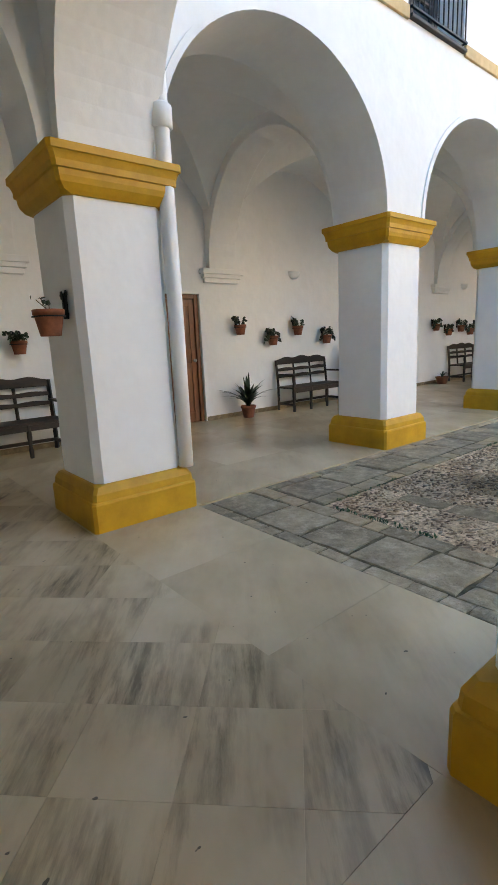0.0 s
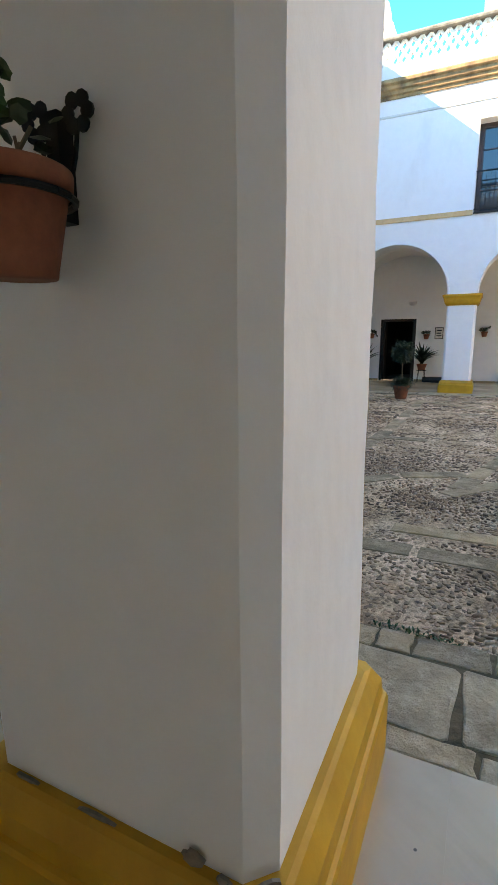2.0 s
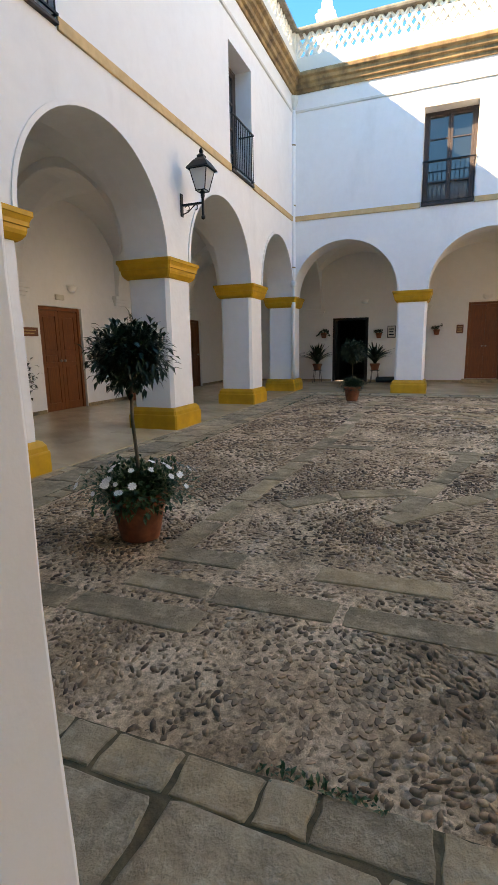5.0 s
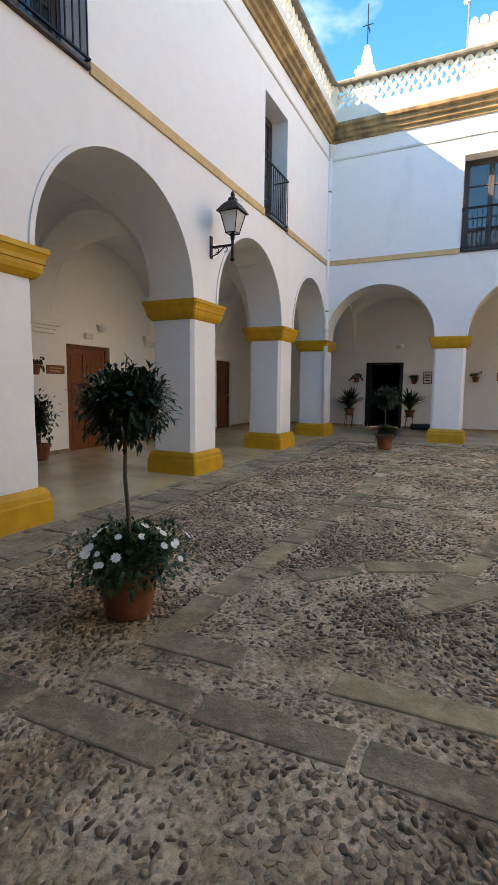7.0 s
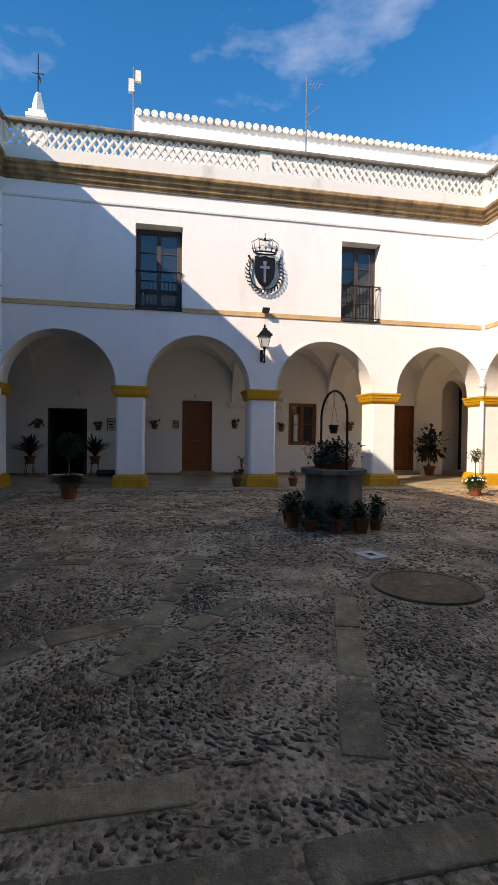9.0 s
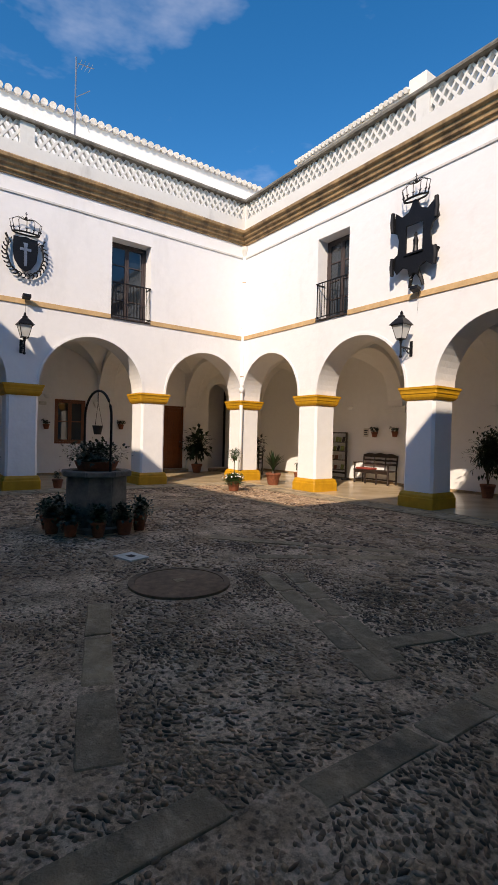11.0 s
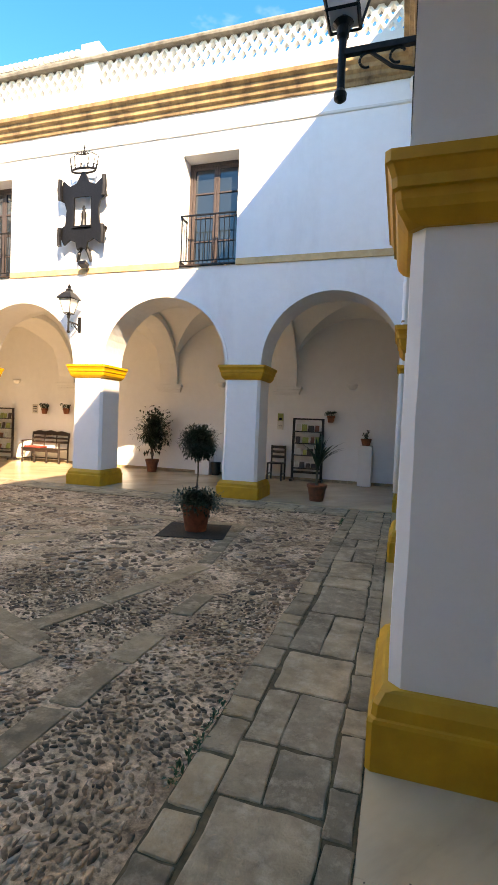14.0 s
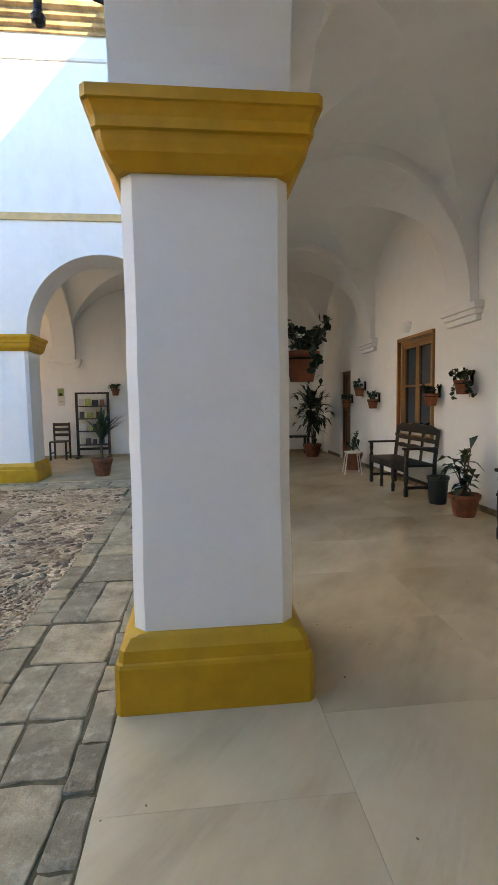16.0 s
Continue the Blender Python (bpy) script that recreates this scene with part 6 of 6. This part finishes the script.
for SIDE, u, z in (("north", 7.57, 2.24), ("east", 7.6, 2.27)):
    t = empty("exit_light", "small pale rectangular emergency light", "emergency light", "emergency lights", facing(SIDE, u, DEPTH[SIDE], z))
    part("housing", boxes((-0.11, 0.11, -0.05, -0.001, -0.05, 0.05), bev=0.008), PAPER, t)
t = empty("fire_extinguisher_box", "small dark wall telephone box in the gallery", "wall box", at=facing("north", 11.6, DEPTH["north"], 1.25))
part("box", boxes((-0.1, 0.1, -0.12, 0, 0, 0.3), bev=0.01), PLASTIC, t)

# ---- well and its pots ----
WELL = (7.2, -6.22)
t = empty("stone_well", "old octagonal grey stone well with slab rim and iron arch", "well", at=pose(*WELL, -0.02, 0, 0, 10))
part("base_ring", lathe([(0.5, 0), (0.5, 0.06), (0.47, 0.08)], 8), STONE, t)
bm = lathe([(0.44, 0.06), (0.445, 0.4), (0.44, 0.78), (0.36, 0.78), (0.34, 0.3), (0.34, 0.12)], 8)
bmesh.ops.bevel(bm, geom=[e for e in bm.edges if abs(e.verts[0].co.z - e.verts[1].co.z) > 0.3], offset=0.02, segments=2, affect="EDGES")
part("drum", bm, STONE, t, "weathered stone drum")
for k in range(8):
    a = math.radians(22.5 + 45 * k)
    part("rim_slab", (lambda b: (bmesh.ops.transform(b, matrix=Matrix.Rotation(a, 4, "Z"), verts=b.verts), b)[1])(boxes((0.33, 0.475, -0.188, 0.188, 0.781, 0.86), bev=0.015)), STONE, t)
bm = bmesh.new()
tube(bm, [(-0.38, 0, 0.84), (-0.38, 0, 1.5)] + [(-0.38 * math.cos(a), 0, 1.62 + 0.4 * math.sin(a)) for a in [math.pi * k / 14 for k in range(15)]] + [(0.38, 0, 1.5), (0.38, 0, 0.84)], 0.018, 8)
part("iron_arch", bm, IRON, t, "rusty black iron arch")
bm = bmesh.new()
tube(bm, [(0, 0, 2.0), (0, 0, 1.85)], 0.006)
for k in range(3):
    a = 2 * math.pi * k / 3
    tube(bm, [(0, 0, 1.85), (0.07 * math.cos(a), 0.07 * math.sin(a), 1.5)], 0.003, 4)
part("chain", bm, IRON, t)
bm = lathe([(0.05, 1.38), (0.075, 1.5), (0.08, 1.51), (0.065, 1.51), (0.05, 1.42)], 12)
part("bucket", bm, PLASTIC, t, "small dark hanging bucket")
rng = random.Random(8)
trough = empty("planting_trough", "shallow pot of dark green leaves on the well", "planter", at=pose(*WELL, 0.84))
part("bowl", lathe([(0.26, 0.0), (0.31, 0.12), (0.33, 0.13), (0.29, 0.13), (0.24, 0.08)], 20), TERRACOTTA, trough)
part("foliage", clump(rng, (0, 0, 0.24), 0.5, 0.5, 0.22, 1300, 0.06, 0.05, 0.4, 0.2), LEAF, trough, "dense dark leaves")
for k, (r, dist) in enumerate([(0.11, 0.66)] * 9):
    a = math.radians(-100 - 32 * k)
    q = empty("potted_plant", "terracotta pot of dark green leaves round the well", "potted plant", "pots round the well", pose(WELL[0] + dist * math.cos(a), WELL[1] + dist * math.sin(a), -0.012))
    add_pot(q, r * rng.uniform(0.9, 1.15), rng.uniform(0.17, 0.23))
    part("leaves", clump(rng, (0, 0, 0.29), 0.21, 0.21, 0.17, 380, 0.06, 0.05, 0.4, 0.1), LEAF, q, "rounded dark green leaves")
for x, y, s in ((11.95, -5.6, 51), (11.95, -7.1, 52)):
    q = empty("potted_plant", "small plant in a terracotta pot beside the pillar", "potted plant", "pots by the arcade", pose(x + 0.6, y, 0))
    add_pot(q, 0.13, 0.22)
    part("leaves", clump(random.Random(s), (0, 0, 0.3), 0.15, 0.15, 0.13, 120, 0.05, 0.045, 0.4, 0.1), LEAF, q)

# manhole, tile
t = empty("manhole_cover", "large round rusty stone-set cover in the paving", "manhole cover", at=pose(4.2, -6.0, -0.014))
t["kind"] = "structure"
part("rim", lathe([(0.48, -0.02), (0.48, 0.014), (0.42, 0.018), (0.42, -0.02)], 32), RUST, t)
part("lid", lathe([(0.415, -0.02), (0.415, 0.012), (0.05, 0.02)], 32), RUST, t)
part("lifting_plate", boxes((-0.05, 0.05, -0.05, 0.05, 0.021, 0.024)), KERB, t)
t = empty("drain_tile", "pale square stone drain with a centre hole", "drain", at=pose(5.33, -5.99, -0.012, 0, 0, 14))
t["kind"] = "structure"
part("slab", boxes((-0.16, 0.16, -0.13, 0.13, -0.02, 0.01), bev=0.004), PAPER, t)
part("grate", boxes((-0.05, 0.05, -0.04, 0.04, 0.0105, 0.013)), SOIL, t)

# ---- beyond the parapet ----
bm = boxes((17.4, 18.4, -24.0, -2.72, 0.0, 12.2))
hb = structure(link("rear_building_east", bm, FACADE), "taller white building behind the roof terrace", "building")
scal = bmesh.new()
for k in range(78):
    y = -2.72 - 0.135 - k * 0.27
    tube(scal, [(17.25, y, 12.2), (18.3, y, 12.36)], 0.115, 8)
part("tile_row", scal, ROOFTILE, hb, "row of pale curved roof tiles")
bm = boxes((10.7, 16.4, -21.0, -18.0, 0.0, 13.35))
hs = structure(link("rear_building_south", bm, PARAPET), "weathered building with tiled roof behind the parapet", "building")
rf = bmesh.new()
for k in range(28):
    x = 10.72 + k * 0.208
    tube(rf, [(x, -17.85, 13.38), (x, -20.0, 14.3)], 0.1, 6)
part("roof", rf, ROOFTILE, hs, "tiled roof slope")
part("gable", boxes((10.0, 10.69, -19.4, -18.0, 7.6, 13.75), bev=0.02), PARAPET, hs)
t = empty("roof_pinnacle", "white stepped pinnacle with iron vane on the roof", "pinnacle", at=pose(15.0, -0.19, 7.6))
t["kind"] = "structure"
part("pedestal", boxes((-0.22, 0.22, -0.22, 0.22, 0, 2.5), (-0.27, 0.27, -0.27, 0.27, 2.5, 2.6), (-0.21, 0.21, -0.21, 0.21, 2.6, 2.72)), FACADE, t)
part("obelisk", lathe([(0.24, 2.72), (0.17, 2.8), (0.15, 3.0), (0.07, 3.3), (0.03, 3.33)], 4), FACADE, t)
vane = bmesh.new()
tube(vane, [(0, 0, 3.25), (0, 0, 4.4)], 0.015)
tube(vane, [(0, -0.15, 3.85), (0, 0.15, 3.85)], 0.012)
plate(vane, [(-0.005, 3.8), (0.3, 3.78), (0.3, 3.92), (0.0, 3.88)], -0.004, 0.004)
part("vane", vane, IRON, t, "thin iron weather vane")
t = empty("antenna_mast", "roof mast with small white antenna panels", "antenna", "roof antennas", pose(14.0, -2.87, 7.6))
part("mast", tube(bmesh.new(), [(0, 0, 0), (0, 0, 3.7)], 0.025), GREYMETAL, t)
part("panel", boxes((-0.05, 0.05, -0.02, 0.13, 3.0, 3.35), bev=0.01), ROOFTILE, t)
part("panel", boxes((-0.04, 0.04, -0.2, -0.05, 3.3, 3.6), bev=0.01), ROOFTILE, t)
t = empty("antenna_mast", "thin television aerial on a roof mast", "antenna", "roof antennas", pose(14.0, -7.76, 7.6))
part("mast", tube(bmesh.new(), [(0, 0, 0), (0, 0, 4.1)], 0.022), GREYMETAL, t)
al = bmesh.new()
tube(al, [(0, -0.05, 3.95), (0, -0.5, 4.0)], 0.01)
for k in range(4):
    tube(al, [(-0.2, -0.1 - 0.1 * k, 3.96), (0.2, -0.1 - 0.1 * k, 3.96)], 0.006)
part("aerial", al, GREYMETAL, t)
part("stay", tube(bmesh.new(), [(0, 0, 3.0), (0, -0.4, 3.35)], 0.01), GREYMETAL, t)
part("stay", tube(bmesh.new(), [(0, 0, 2.9), (0, -0.4, 2.2)], 0.006), GREYMETAL, t)

# moss along the paving's edge, chips on the plinth by the walk
rng = random.Random(12)
bm = bmesh.new()
for _ in range(3000):
    side = rng.random()
    x, y = (0.715 + rng.gauss(0, 0.012), -rng.uniform(0.8, 11.5)) if side < 0.7 else (rng.uniform(0.8, 11.5), -0.715 + rng.gauss(0, 0.012))
    if noise.noise((x * 0.8, y * 0.8, 5.0)) > 0.05:
        leaf(bm, (x, y, -0.02), any_way(rng, 1.0), rng.uniform(0.02, 0.05), 0.014)
ms = link("moss", bm, LEAF_LIGHT)
tagged(ms, "green moss and weeds between paving stones", "moss", kind="stuff")



def chip(x, y, z, rz, w, h, seed):
    """A patch where the paint has flaked off, lying flat on a pillar's face."""
    r = random.Random(seed)
    bm = bmesh.new()
    plate(bm, [(w * math.cos(a) * r.uniform(0.5, 1.0), h * math.sin(a) * r.uniform(0.5, 1.0)) for a in [2 * math.pi * k / 13 for k in range(13)]], -0.003, 0.004)
    ob = tagged(link("paint_chip", bm, CHIP), "flaked patch of bare grey render on a pillar", "paint chip", "flaked patches", "structure")
    ob.matrix_world = pose(x, y, z, 0, 0, rz)


for x, y, z, rz, w, h in ((-0.783, -3.19, 0.35, -90, 0.035, 0.02), (-0.784, -3.25, 0.335, -90, 0.02, 0.012), (-0.783, -2.76, 0.333, -90, 0.04, 0.007), (-0.783, -2.95, 0.33, -90, 0.06, 0.006), (-0.765, -3.325, 0.34, -45, 0.03, 0.016), (-0.845, -3.2, 0.17, -90, 0.07, 0.035)):
    chip(x, y, z, rz, w, h, int(1000 * abs(y)))

tiles()
courtyard()
